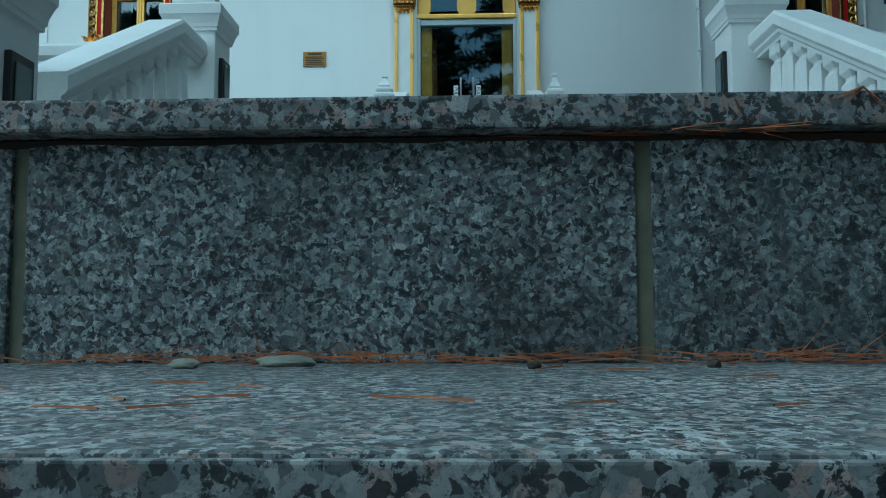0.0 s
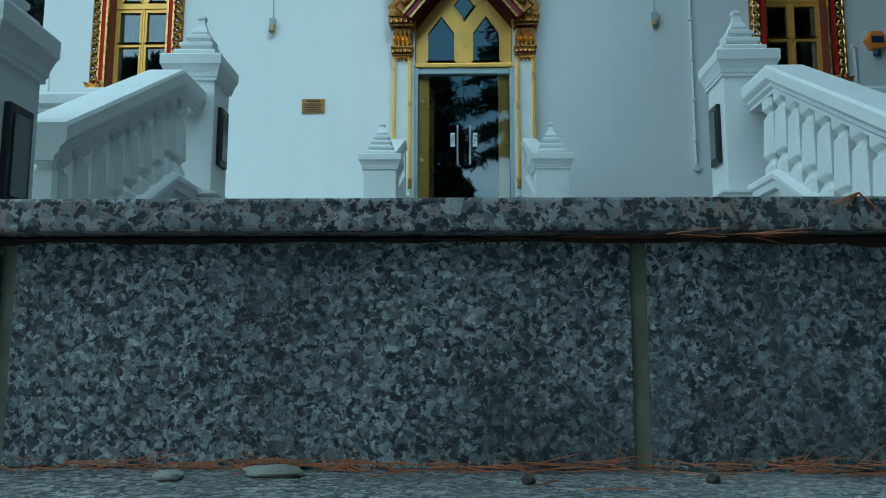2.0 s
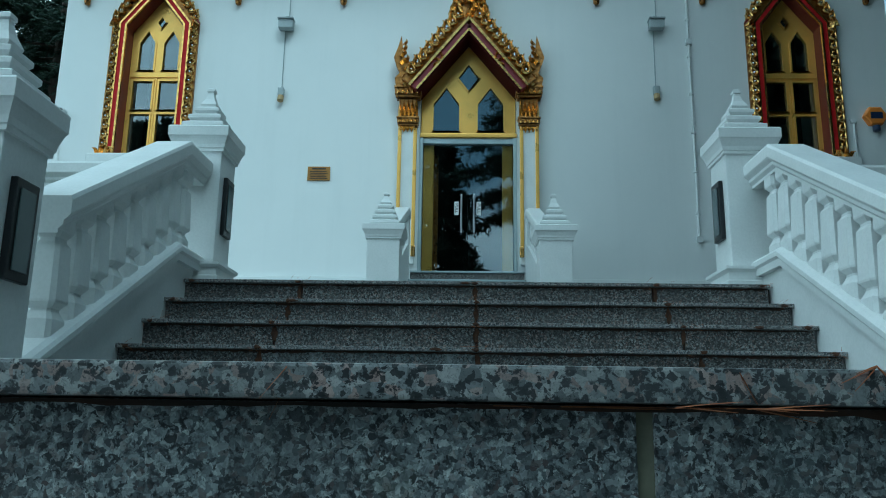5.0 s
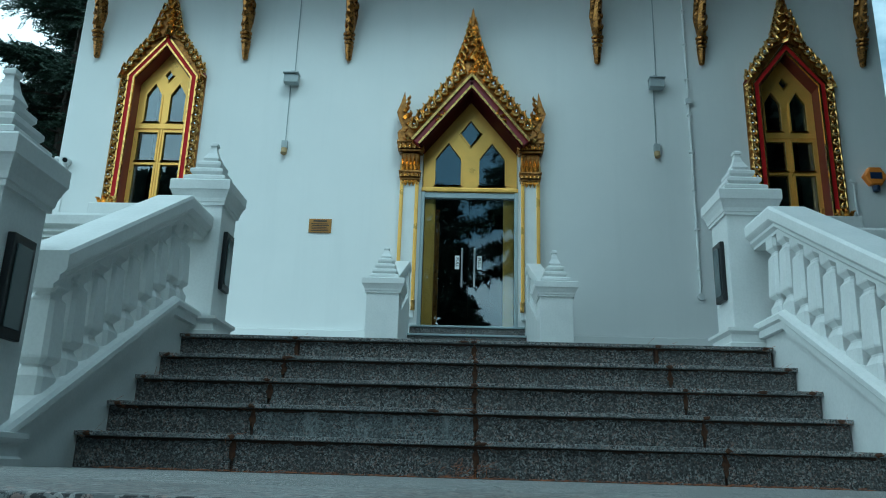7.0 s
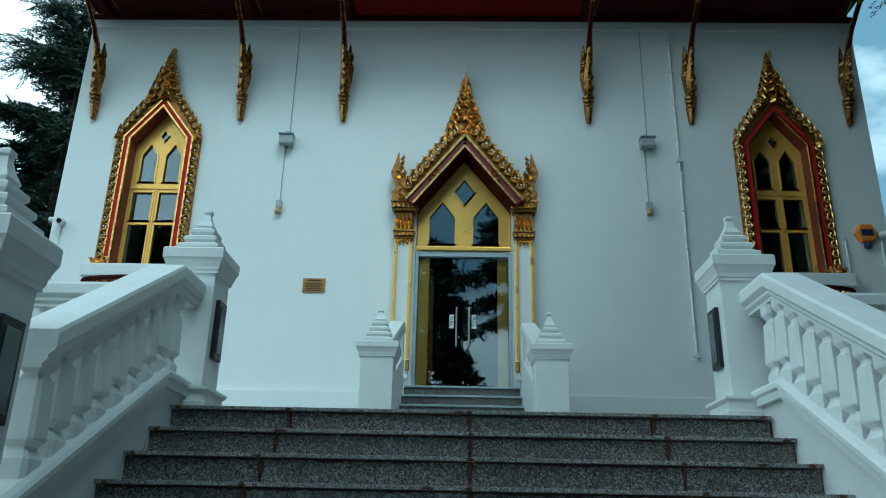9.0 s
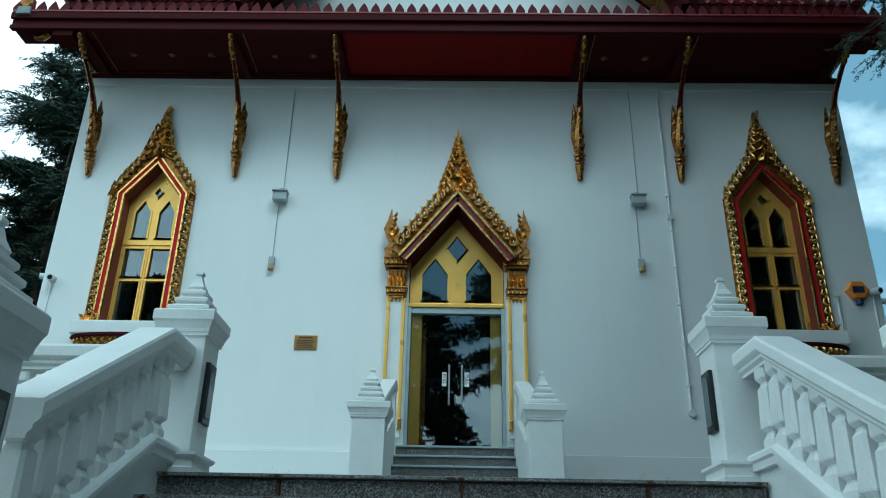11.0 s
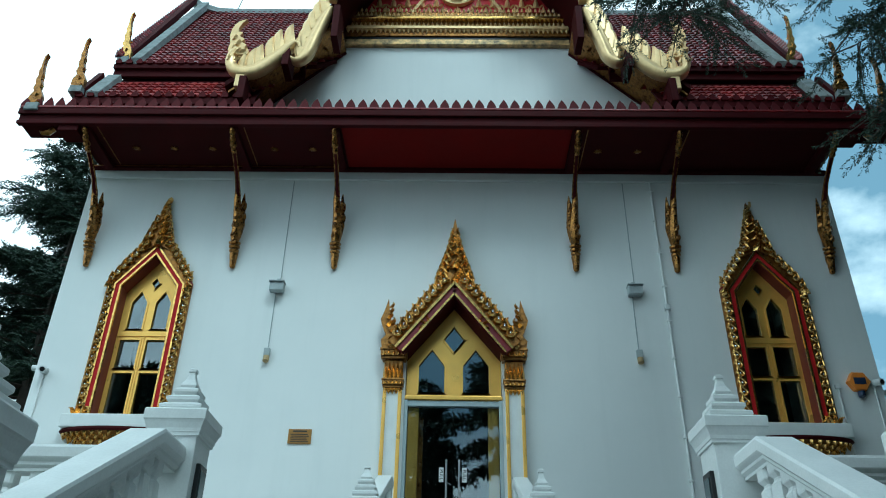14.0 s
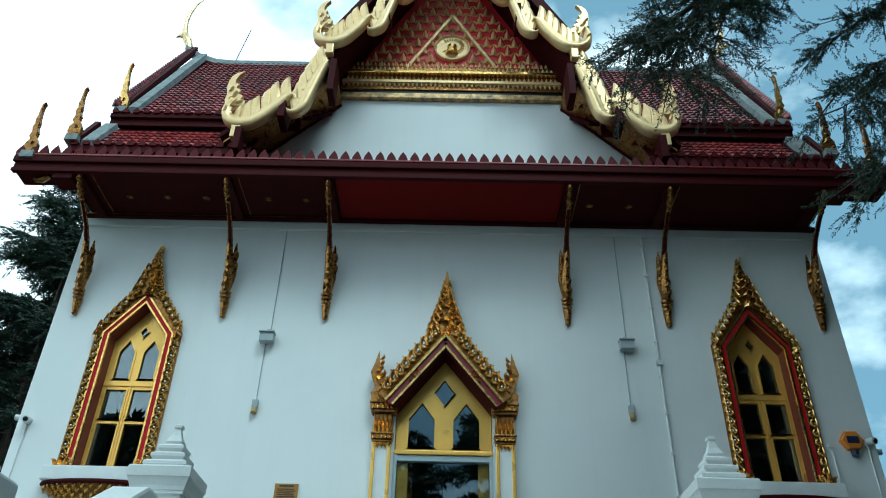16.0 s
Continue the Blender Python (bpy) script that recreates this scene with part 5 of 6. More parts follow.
# ---- finials on the roof corners ----
def corner_finial(x, y, z, h, k, label, mat, name="roof_finial"):
    t = thing(name, label, "finial", (x, y, z), "gilded roof finials")
    s = h
    body = [(-0.19, 0), (0.22, 0), (0.30, 0.09), (0.27, 0.19), (0.14, 0.27), (0.21, 0.33), (0.14, 0.41), (0.18, 0.50), (0.11, 0.57), (0.13, 0.66), (0.07, 0.74), (0.05, 0.86), (0.0, 0.95), (-0.13, 1.0), (-0.05, 0.93), (-0.02, 0.82), (-0.03, 0.70), (-0.06, 0.60), (-0.03, 0.52),
            (-0.08, 0.42), (-0.05, 0.34), (-0.14, 0.27), (-0.20, 0.19), (-0.17, 0.09)]
    part("flame", slab(bmesh.new(), [(k * (px * (0.40 - 0.10 * pz) - 0.01 + 0.11 * pz) * s, pz * s) for px, pz in body], -0.045, 0.045), mat, t)
    for i in range(4):
        link("scale", LEAF, None, t, m=upright(0.02 * (-1) ** i, -0.045, s * (0.02 + 0.15 * i), 12 * (-1) ** i, 0.6 - 0.1 * i))
    part("foot", stack(bmesh.new(), 0, 0, [(-0.12, 0.11), (0.02, 0.10), (0.06, 0.05)]), CEMENT, t)
    return t


for k in (-1, 1):
    for x, y, z, h, mat in ((6.80, 8.97, 8.76, 1.13, GOLD_DARK), (6.48, 9.42, 9.53, 1.19, GOLD_OLD), (6.10, 9.90, 10.66, 1.22, GOLD)):
        corner_finial(C + k * x, y, z, h, k, "slender gilded flame finial on the roof corner", mat)
    t = thing("ridge_finial", "pale gilded curving horn finial on the ridge end", "finial", (C + k * 6.28, 12.05, 14.7), "ridge horns")
    curve = [(-0.04, -0.10), (0.0, 0.12), (0.08, 0.32), (0.18, 0.50), (0.21, 0.72), (0.23, 0.98), (0.20, 1.28), (0.11, 1.58), (-0.05, 1.84)]
    part("horn", tube(bmesh.new(), [(k * a, 0, b) for a, b in curve], [0.09, 0.085, 0.10, 0.085, 0.058, 0.05, 0.04, 0.025, 0.006], 8), GOLD_PALE, t)
    part("beak", tube(bmesh.new(), [(k * 0.18, 0, 0.44), (k * 0.30, 0, 0.46), (k * 0.38, 0, 0.40)], [0.07, 0.04, 0.006], 6), GOLD_PALE, t)
aerial = thing("aerial", "thin leaning lightning rod on the roof ridge", "rod", (-5.14, 12.05, 14.3))
part("rod", rod(bmesh.new(), (0, 0, 0), (0.20, 0, 1.13), 0.012), CEMENT, aerial)


# ---- eaves brackets ----
def eaves_bracket(x, lean):
    t = thing("eaves_bracket", "carved old-gilt serpent bracket with red stem under the eaves", "bracket", (x, WALL - 0.06, 6.49), "eaves brackets")
    y0, z0 = WALL - 0.06, 6.49

    def p(y, z, dx=0.0):
        return (dx * lean, y - y0, z - z0)

    beak = [(10.17, 6.49, 0.026), (10.165, 6.51, 0.044), (10.15, 6.60, 0.054), (10.14, 6.74, 0.072), (10.135, 6.755, 0.056)]
    part("beak", tube(bmesh.new(), [p(a, b) for a, b, r in beak], [r for *_, r in beak], 8), GOLD_OLD, t)
    for a, b, r in ((10.115, 6.775, 0.078), (10.10, 6.84, 0.088), (10.085, 6.90, 0.096)):
        part("collar", tube(bmesh.new(), [p(a + 0.006, b - 0.026), p(a + 0.003, b - 0.012), p(a - 0.003, b + 0.012), p(a - 0.006, b + 0.026)], [r * 0.75, r, r, r * 0.75], 10), GOLD_OLD, t)
    body = [(10.07, 6.93, 0.070, 0.0), (10.05, 7.02, 0.086, 0.012), (10.02, 7.15, 0.088, 0.022), (9.98, 7.30, 0.078, 0.015), (9.93, 7.46, 0.064, 0.0), (9.88, 7.62, 0.054, -0.014), (9.82, 7.76, 0.044, -0.014)]
    part("serpent_body", tube(bmesh.new(), [p(a, b, d) for a, b, r, d in body], [r for _, _, r, _ in body], 8), GOLD_OLD, t)
    # a thin tail winding up behind the body, with its leaf
    tail = [(10.06, 6.95, 0.036, 0.02), (10.05, 7.08, 0.044, 0.065), (10.03, 7.22, 0.048, 0.085), (10.0, 7.36, 0.048, 0.075), (9.97, 7.50, 0.044, 0.07), (9.95, 7.62, 0.034, 0.072), (9.93, 7.76, 0.008, 0.075)]
    part("tail", tube(bmesh.new(), [p(a, b, d) for a, b, r, d in tail], [r for _, _, r, _ in tail], 7), GOLD_OLD, t)
    part("stem", tube(bmesh.new(), [p(9.86, 7.66), p(9.68, 7.88), p(9.45, 8.05), p(9.27, 8.16)], [0.042, 0.034, 0.034, 0.036], 6), RED_DARK, t, "dark red stem")
    for q in (-1, 1):
        part("stem_bead", tube(bmesh.new(), [p(9.83, 7.66, q * 0.036), p(9.66, 7.87, q * 0.030), p(9.43, 8.04, q * 0.030), p(9.27, 8.14, q * 0.030)], [0.011, 0.009, 0.009, 0.009], 5), GOLD_OLD, t)
    for a, b, r0, r1 in ((9.29, 8.10, 0.020, 0.046), (9.22, 8.16, 0.034, 0.058), (9.14, 8.22, 0.046, 0.050), (9.07, 8.30, 0.034, 0.048)):
        part("head", tube(bmesh.new(), [p(a, b), p(a - 0.02, b + 0.025), p(a - 0.05, b + 0.065), p(a - 0.07, b + 0.09)], [r0, r1, r1 * 0.9, r0 * 0.8], 8), GOLD_OLD, t)
    for yy, zz, dx, s, a in ((10.03, 6.96, 0.03, 0.62, 14), (9.99, 7.10, 0.045, 0.66, 16), (9.96, 7.24, 0.05, 0.62, 12), (9.95, 7.42, 0.075, 0.9, 5), (9.98, 7.24, 0.085, 0.8, 8), (9.99, 6.98, -0.035, 0.5, -14), (9.95, 7.14, -0.03, 0.5, -10)):
        link("crest_leaf", LEAF_OLD, None, t, m=Matrix.Translation(p(yy, zz, dx)) @ Matrix.Rotation(radians(lean * a), 4, "Y") @ Matrix.Scale(s, 4))
    for i in range(5):
        link("scale", LEAF_OLD, None, t, m=Matrix.Translation(p(9.945 - 0.028 * i, 6.98 + 0.13 * i, 0.004 * (-1) ** i)) @ Matrix.Rotation(radians(10 * (-1) ** i), 4, "Y") @ Matrix.Scale(0.5, 4))
    return t


LEAF_OLD = mesh_of(flame(0.22, 0.12, 0.06, 0.3), "scroll_leaf", GOLD_OLD)
for x in BR_X:
    eaves_bracket(x, 1 if x < 0 else -1)


# ---- fittings on the wall ----
def floodlight(x, z, end):
    t = thing("floodlight", "small grey floodlight fixed to the temple wall", "lamp", (x, WALL, z), "wall floodlights")
    part("housing", boxed(-0.11, 0.11, -0.16, -0.03, -0.16, -0.02, bevel=0.012), GREY_PLASTIC, t)
    part("visor", boxed(-0.12, 0.12, -0.19, -0.03, -0.018, 0.0, bevel=0.005), GREY_PLASTIC, t)
    part("bracket", boxed(-0.03, 0.03, -0.05, -0.001, 0.0, 0.09, bevel=0.005), GREY_PLASTIC, t)
    part("upper_cable", rod(bmesh.new(), (0.02, -0.008, 0.08), (0.02, -0.008, 8.2 - z), 0.008), GREY_PLASTIC, t)
    part("lower_cable", rod(bmesh.new(), (-0.03, -0.008, -0.14), (-0.03, -0.008, end - z), 0.008), GREY_PLASTIC, t)
    part("sensor", boxed(-0.075, 0.015, -0.07, -0.001, end - z - 0.1, end - z + 0.02, bevel=0.01), GREY_PLASTIC, t)
    part("sensor_head", rod(bmesh.new(), (-0.03, -0.04, end - z - 0.11), (-0.03, -0.06, end - z - 0.19), 0.045, 10), STRAW, t)


floodlight(-2.82, 6.21, 5.10)
floodlight(2.745, 6.21, 5.14)
pipe = thing("conduit", "painted cable conduit running up the temple wall", "conduit", (3.225, WALL, 2.88))
part("tube", rod(bmesh.new(), (0, -0.03, 0), (0, -0.03, 5.44), 0.018, 8), WHITE_TRIM, pipe)
for i in range(9):
    part("clip", boxed(-0.03, 0.03, -0.055, -0.001, 0.35 + 0.6 * i, 0.38 + 0.6 * i, bevel=0.004), WHITE_TRIM, pipe)
part("junction_box", boxed(-0.045, 0.045, -0.07, -0.001, 2.95, 3.04, bevel=0.008), PLASTIC_WHITE, pipe)
part("socket", rod(bmesh.new(), (0, -0.001, -0.03), (0, -0.06, -0.03), 0.05, 12), PLASTIC_WHITE, pipe)

plaque = thing("plaque", "small brass notice plate on the white wall", "plaque", (-2.225, WALL, 3.69))
part("plate", boxed(-0.165, 0.165, -0.02, -0.001, 0, 0.21, bevel=0.004), BRASS, plaque)
part("title_bar", boxed(-0.10, 0.10, -0.024, -0.021, 0.165, 0.188), INK, plaque)
for i in range(5):
    part("text_bar", boxed(-0.13 + 0.01 * (i % 2), 0.13 - 0.015 * (i % 3), -0.024, -0.021, 0.022 + 0.026 * i, 0.034 + 0.026 * i), INK, plaque)

alarm = thing("alarm_box", "orange hexagonal alarm box with dark blue panel", "alarm", (5.84, WALL, 4.70))
part("body", loft(bmesh.new(), [[(r * math.cos(math.pi / 3 * i), y, r * 0.92 * math.sin(math.pi / 3 * i)) for i in range(6)] for r, y in ((0.17, -0.001), (0.17, -0.07), (0.145, -0.09))]), ORANGE, alarm)
part("panel", boxed(-0.085, 0.085, -0.096, -0.091, -0.05, 0.05), BLUE, alarm, "dark blue panel")
part("strobe", stack(bmesh.new(), 0, -0.05, [(-0.235, 0.03), (-0.22, 0.05), (-0.15, 0.05)], 12), BLUE, alarm, "dark blue strobe lens")


def camera_dome(x, z, side):
    t = thing("security_camera", "small white security camera with conduit on the wall", "camera", (x, WALL, z), "security cameras")
    part("mount", rod(bmesh.new(), (0, -0.001, 0), (0, -0.05, 0), 0.06, 14), PLASTIC_WHITE, t)
    part("barrel", rod(bmesh.new(), (0, -0.04, 0), (side * 0.04, -0.17, -0.03), 0.05, 14), PLASTIC_WHITE, t)
    part("lens", rod(bmesh.new(), (side * 0.0405, -0.171, -0.0305), (side * 0.042, -0.175, -0.032), 0.035, 14), BLACK, t, "dark lens")
    part("conduit", rod(bmesh.new(), (0, -0.015, -0.05), (-0.01, -0.015, -1.9), 0.012, 6), WHITE_TRIM, t)


camera_dome(-6.13, 4.73, 1)
camera_dome(6.07, 4.69, 1)
corner_cam = thing("security_camera", "white bullet camera on the corner of the hall", "camera", (WL, WALL + 0.2, 4.85), "security cameras")
part("barrel", rod(bmesh.new(), (-0.001, 0, 0), (-0.16, -0.02, 0.0), 0.045, 12), PLASTIC_WHITE, corner_cam)
corner_cam = thing("security_camera", "white bullet camera on the corner of the hall", "camera", (WR, WALL + 0.2, 4.62), "security cameras")
part("barrel", rod(bmesh.new(), (0.001, 0, 0), (0.16, -0.02, 0.0), 0.045, 12), PLASTIC_WHITE, corner_cam)
feed = thing("conduit", "short painted conduit beside the alarm box", "conduit", (5.54, WALL, 3.6))
part("tube", rod(bmesh.new(), (0, -0.02, 0), (0, -0.02, 1.02), 0.018, 8), WHITE_TRIM, feed)
part("elbow", boxed(-0.05, 0.03, -0.05, -0.001, 1.0, 1.06, bevel=0.01), WHITE_TRIM, feed)


# ---- trees ----
def sprays(rng, starts, dirs, length, droop, per, blade, width, flat=0.0):
    """Twigs with narrow needle blades; returns vertices and faces for one mesh. flat: how far a spray lies in one layer."""
    p, d = np.array(starts, float), np.array(dirs, float)
    n = len(p)

    def unit(a):
        return a / (np.linalg.norm(a, axis=1, keepdims=True) + 1e-9)

    d = unit(d)
    step = length * rng.uniform(0.7, 1.2, (n, 1)) / per
    out = []
    for i in range(per):
        p = p + d * step
        bend = rng.normal(0, 0.05, (n, 3))
        bend[:, 2] -= droop / per
        d = unit(d + bend)
        side = unit(np.cross(d, rng.normal(size=(n, 3)) * (1 - flat) + np.array((0, 0, flat))))
        for q in (-1, 1):
            tip = p + (d * 0.75 + side * q * 0.75 + rng.normal(0, 0.2, (n, 3)) * (1 - 0.6 * flat)) * blade * rng.uniform(0.6, 1.25, (n, 1)) * (1.1 - 0.5 * i / per)
            across = unit(np.cross(tip - p, rng.normal(size=(n, 3)))) * width
            mid = (p + tip) / 2
            out.append(np.stack([p - across * 0.3, mid - across, tip, mid + across], 1))
    vs = np.concatenate(out).reshape(-1, 3)
    return vs, np.arange(len(vs)).reshape(-1, 4)


def crown_part(name, vs, fs, parent):
    me = bpy.data.meshes.new(name)
    me.from_pydata(vs.tolist(), [], fs.tolist())
    o = link(name, me, FOLIAGE, parent)
    o["kind"] = "stuff"
    return o


def cedar(x, y, h, spread, label, seed, tiers=36, low=0.10, blade=0.17, dens=1.0, width=0.022, per=4, flat=0.0):
    rng = np.random.default_rng(seed)
    t = thing("cedar_tree", label, "tree", (x, y, 0), "cedar trees")
    part("trunk", tube(bmesh.new(), [(0, 0, 0), (0.05, 0.02, h * 0.3), (-0.04, 0.05, h * 0.6), (0, 0, h)], [h * 0.026, h * 0.02, h * 0.012, 0.02], 9), BARK, t)
    limbs, starts, dirs = bmesh.new(), [], []
    for i in range(tiers):
        f = low + (1 - low) * (i + rng.uniform(0, 0.6)) / tiers
        for j in range(4):
            a = rng.uniform(0, 2 * math.pi)
            ln = spread * (1 - f) ** 0.75 * rng.uniform(0.65, 1.15) + 0.25
            z = h * f + rng.uniform(-0.2, 0.2)
            d = np.array((math.cos(a), math.sin(a), 0.12))
            pts = [np.array((0, 0, z)) + d * ln * s + np.array((0, 0, -0.28 * ln * s * s)) for s in (0, 0.35, 0.7, 1.0)]
            tube(limbs, [tuple(q) for q in pts], [0.012 * ln + 0.012, 0.01 * ln + 0.008, 0.012, 0.004], 4)
            m = int((7 + ln * 7) * dens)
            for s in rng.uniform(0.18, 1.0, m):
                base = np.array((0, 0, z)) + d * ln * s + np.array((0, 0, -0.28 * ln * s * s))
                aa = a + rng.normal(0, 0.9)
                starts.append(base)
                dirs.append((math.cos(aa), math.sin(aa), rng.uniform(-0.2, 0.15)))
    part("limb_tangle", limbs, BARK, t)["kind"] = "stuff"
    vs, fs = sprays(rng, starts, dirs, 0.8, 0.55, per, blade, width, flat)
    crown_part("crown", vs, fs, t)
    return t


cedar(-10.2, 17.0, 14.8, 4.4, "tall dark cedar tree behind the corner of the hall", 3, dens=2.6, width=0.016, blade=0.13, per=22, flat=0.8)
cedar(-12.8, 22.0, 15.8, 5.0, "tall dark cedar tree in the grounds behind", 4, tiers=30, dens=2.0, width=0.030, blade=0.22, per=16, flat=0.75)
cedar(-13.5, 12.5, 12.0, 4.0, "dark cedar tree beside the hall", 5, tiers=26, dens=0.8, width=0.09, blade=0.5)
FACING = "tall cedar tree in the grounds facing the temple"
cedar(-1.7, -13.5, 13.4, 3.4, FACING, 31, tiers=30, blade=0.36, dens=1.1, width=0.06, low=0.05, per=8)
cedar(3.5, -12.6, 24.0, 5.6, FACING, 32, tiers=30, blade=0.36, dens=1.0, width=0.05, low=0.40, per=8)
# Out of direct view; the right-hand ones are added to shade the facade.
for n, (x, y, h, w) in enumerate(((-4.6, -17.5, 10.5, 3.6), (7.6, -11.0, 21.0, 5.6), (-8.0, -19.0, 10.5, 4.6), (12.0, -9.0, 21.0, 6.0), (17.5, -11.0, 20.0, 5.4), (-15.6, -14.5, 14.6, 4.0),
                                (10.6, -2.4, 20.0, 5.6), (11.6, 2.5, 19.0, 5.4), (12.8, 8.0, 17.0, 5.0), (9.9, 5.2, 18.0, 4.4), (7.4, -4.2, 19.0, 4.9), (17.0, 15.0, 13.0, 5.0))):
    cedar(x, y, h, w, FACING if y < -5.5 else "dark cedar tree added out of view beside the terrace for shade", 6 + n, tiers=26, blade=0.62, dens=1.1, width=0.13, low=0.06)


def overhanging_cedar():
    """The near tree whose boughs hang into the view."""
    rng = np.random.default_rng(21)
    t = thing("cedar_tree", "near cedar with drooping boughs hanging before the temple", "tree", (7.4, 3.2, 0), "cedar trees")
    part("trunk", tube(bmesh.new(), [(0, 0, 0), (0.1, 0.05, 5), (-0.05, 0.0, 11), (0, 0, 18)], [0.36, 0.29, 0.19, 0.05], 10), BARK, t)
    base = np.array((7.4, 3.2, 0))
    boughs = [  # start, bend and end of each bough
        ((7.4, 3.2, 8.6), (5.0, 4.2, 9.0), (2.7, 4.9, 7.75), 1.0),
        ((2.7, 4.9, 7.75), (2.15, 5.0, 7.3), (1.55, 5.05, 6.8), 0.9),
        ((7.4, 3.2, 8.0), (5.6, 4.4, 8.2), (4.05, 5.0, 7.25), 0.8),
        ((7.4, 3.2, 6.9), (5.6, 4.2, 7.1), (3.75, 4.9, 6.1), 1.0),
        ((7.4, 3.2, 6.2), (5.7, 4.3, 6.3), (3.95, 4.9, 5.35), 1.0),
        ((7.4, 3.2, 7.6), (6.0, 4.6, 7.9), (4.7, 5.4, 6.7), 1.0),
        ((2.7, 4.9, 7.75), (2.4, 4.9, 7.25), (2.2, 4.9, 6.5), 1.3),
        ((3.3, 4.6, 8.2), (2.8, 4.9, 7.9), (2.0, 5.0, 7.35), 0.9),
        ((3.3, 4.6, 8.2), (3.0, 4.8, 7.8), (2.75, 5.0, 7.1), 1.0),
        ((7.4, 3.2, 7.3), (5.6, 4.4, 7.6), (3.9, 5.1, 6.5), 1.0),
        ((7.4, 3.2, 6.6), (5.8, 4.6, 6.7), (4.5, 5.2, 5.7), 1.0),
        ((7.4, 3.2, 5.6), (6.0, 4.4, 5.6), (4.75, 5.0, 4.9), 1.0),
    ]
    starts, dirs = [], []
    for a, b, c, dens in boughs:
        limbs = bmesh.new()
        a, b, c = (np.array(v) - base for v in (a, b, c))
        pts = [(1 - s) ** 2 * a + 2 * s * (1 - s) * b + s * s * c for s in np.linspace(0, 1, 8)]
        tube(limbs, [tuple(q) for q in pts], list(np.linspace(0.035, 0.006, 8)), 5)
        ln = np.linalg.norm(c - a)
        for s in rng.uniform((0.62 if ln > 4.5 else 0.25) if ln > 2 else 0.0, 1.0, int(40 * dens * max(0.6, ln / 3))):
            p = (1 - s) ** 2 * a + 2 * s * (1 - s) * b + s * s * c
            ang = rng.uniform(0, 2 * math.pi)
            d = np.array((math.cos(ang) * 0.8 - 0.2, math.sin(ang) * 0.6, rng.uniform(-0.55, 0.1)))
            d /= np.linalg.norm(d)
            tl = rng.uniform(0.35, 0.75)
            q = [p + d * tl * u + np.array((0, 0, -0.22 * u * u)) for u in (0, 0.4, 0.75, 1.0)]
            tube(limbs, [tuple(v) for v in q], [0.010, 0.008, 0.005, 0.002], 4)
            for u in rng.uniform(0.1, 1.0, 14):
                starts.append(p + d * tl * u + np.array((0, 0, -0.22 * u * u)))
                dirs.append(d + rng.normal(0, 0.55, 3) + np.array((0, 0, -0.15)))
        part("bough", limbs, BARK, t)
    vs, fs = sprays(rng, starts, dirs, 0.24, 0.35, 18, 0.036, 0.0055)
    crown_part("needles", vs, fs, t)
    # Upper crown kept out of view and widened to shade the facade's right half.
    starts, dirs = [], []
    for q in range(1000):
        a, z = rng.uniform(0, 2 * math.pi), rng.uniform(5.0, 20)
        r = rng.uniform(0.3, 1.0) * min(4.6, (20.5 - z) * 0.46) + 0.3
        for s in rng.uniform(0.2, 1, 10):
            x, y = r * s * math.cos(a), r * s * math.sin(a)
            if x > 0.4 and z < 9 or (y < 1.3 and z > 9):
                starts.append((x, y, z - 0.3 * r * s * s))
                dirs.append((math.cos(a), math.sin(a), -0.1))
    crown_part("crown", *sprays(rng, starts, dirs, 0.7, 0.5, 6, 0.45, 0.08), t)
    return t


overhanging_cedar()


# ---- litter on the near steps ----
def needle_mesh(rng, spots, length, r, lift=0.001):
    """Dry needles as thin bent three-sided rods; spots: x, y, z, heading, pitch."""
    vs, fs = [], []
    for x, y, z, h, pt in spots:
        ln = length * rng.uniform(0.5, 1.25)
        d = np.array((math.cos(h) * math.cos(pt), math.sin(h) * math.cos(pt), math.sin(pt)))
        bend = np.array((-math.sin(h), math.cos(h), 0)) * rng.normal(0, 0.12) + np.array((0, 0, rng.uniform(-0.02, 0.06)))
        o = len(vs)
        for s in (0, 0.33, 0.66, 1.0):
            p = np.array((x, y, z + lift)) + d * ln * s + bend * ln * s * (1 - s)
            rr = r * (1 - 0.6 * s)
            vs += [p + (0, 0, rr), p + (-math.sin(h) * rr, math.cos(h) * rr, -rr * 0.5), p + (math.sin(h) * rr, -math.cos(h) * rr, -rr * 0.5)]
        for i in range(3):
            for k in range(3):
                a, b = o + 3 * i + k, o + 3 * i + (k + 1) % 3
                fs.append((a, b, b + 3, a + 3))
    return vs, fs


def litter(name, label, vs, fs, mat):
    me = bpy.data.meshes.new(name)
    me.from_pydata([tuple(v) for v in vs], [], fs)
    return tagged(link(name, me, mat), label, "pine needles", kind="stuff")


rng = np.random.default_rng(5)
STEP_Z = 0.168
spots = [(rng.uniform(-0.6, 0.6), -0.072 - abs(rng.normal(0, 0.006)), STEP_Z + rng.uniform(0.0, 0.006), rng.normal(0, 0.4) + (math.pi if rng.random() < 0.5 else 0), rng.normal(0, 0.12)) for _ in range(300)]
spots += [(cx + rng.normal(0, 0.03), -0.074, STEP_Z + 0.002, rng.normal(1.57, 1.0), rng.uniform(0.2, 1.0)) for cx in (-0.19, 0.012, 0.205, 0.19) for _ in range(3)]
litter("needle_drift", "drift of dry brown needles along the foot of the riser", *needle_mesh(rng, spots, 0.035, 0.0006), NEEDLE)
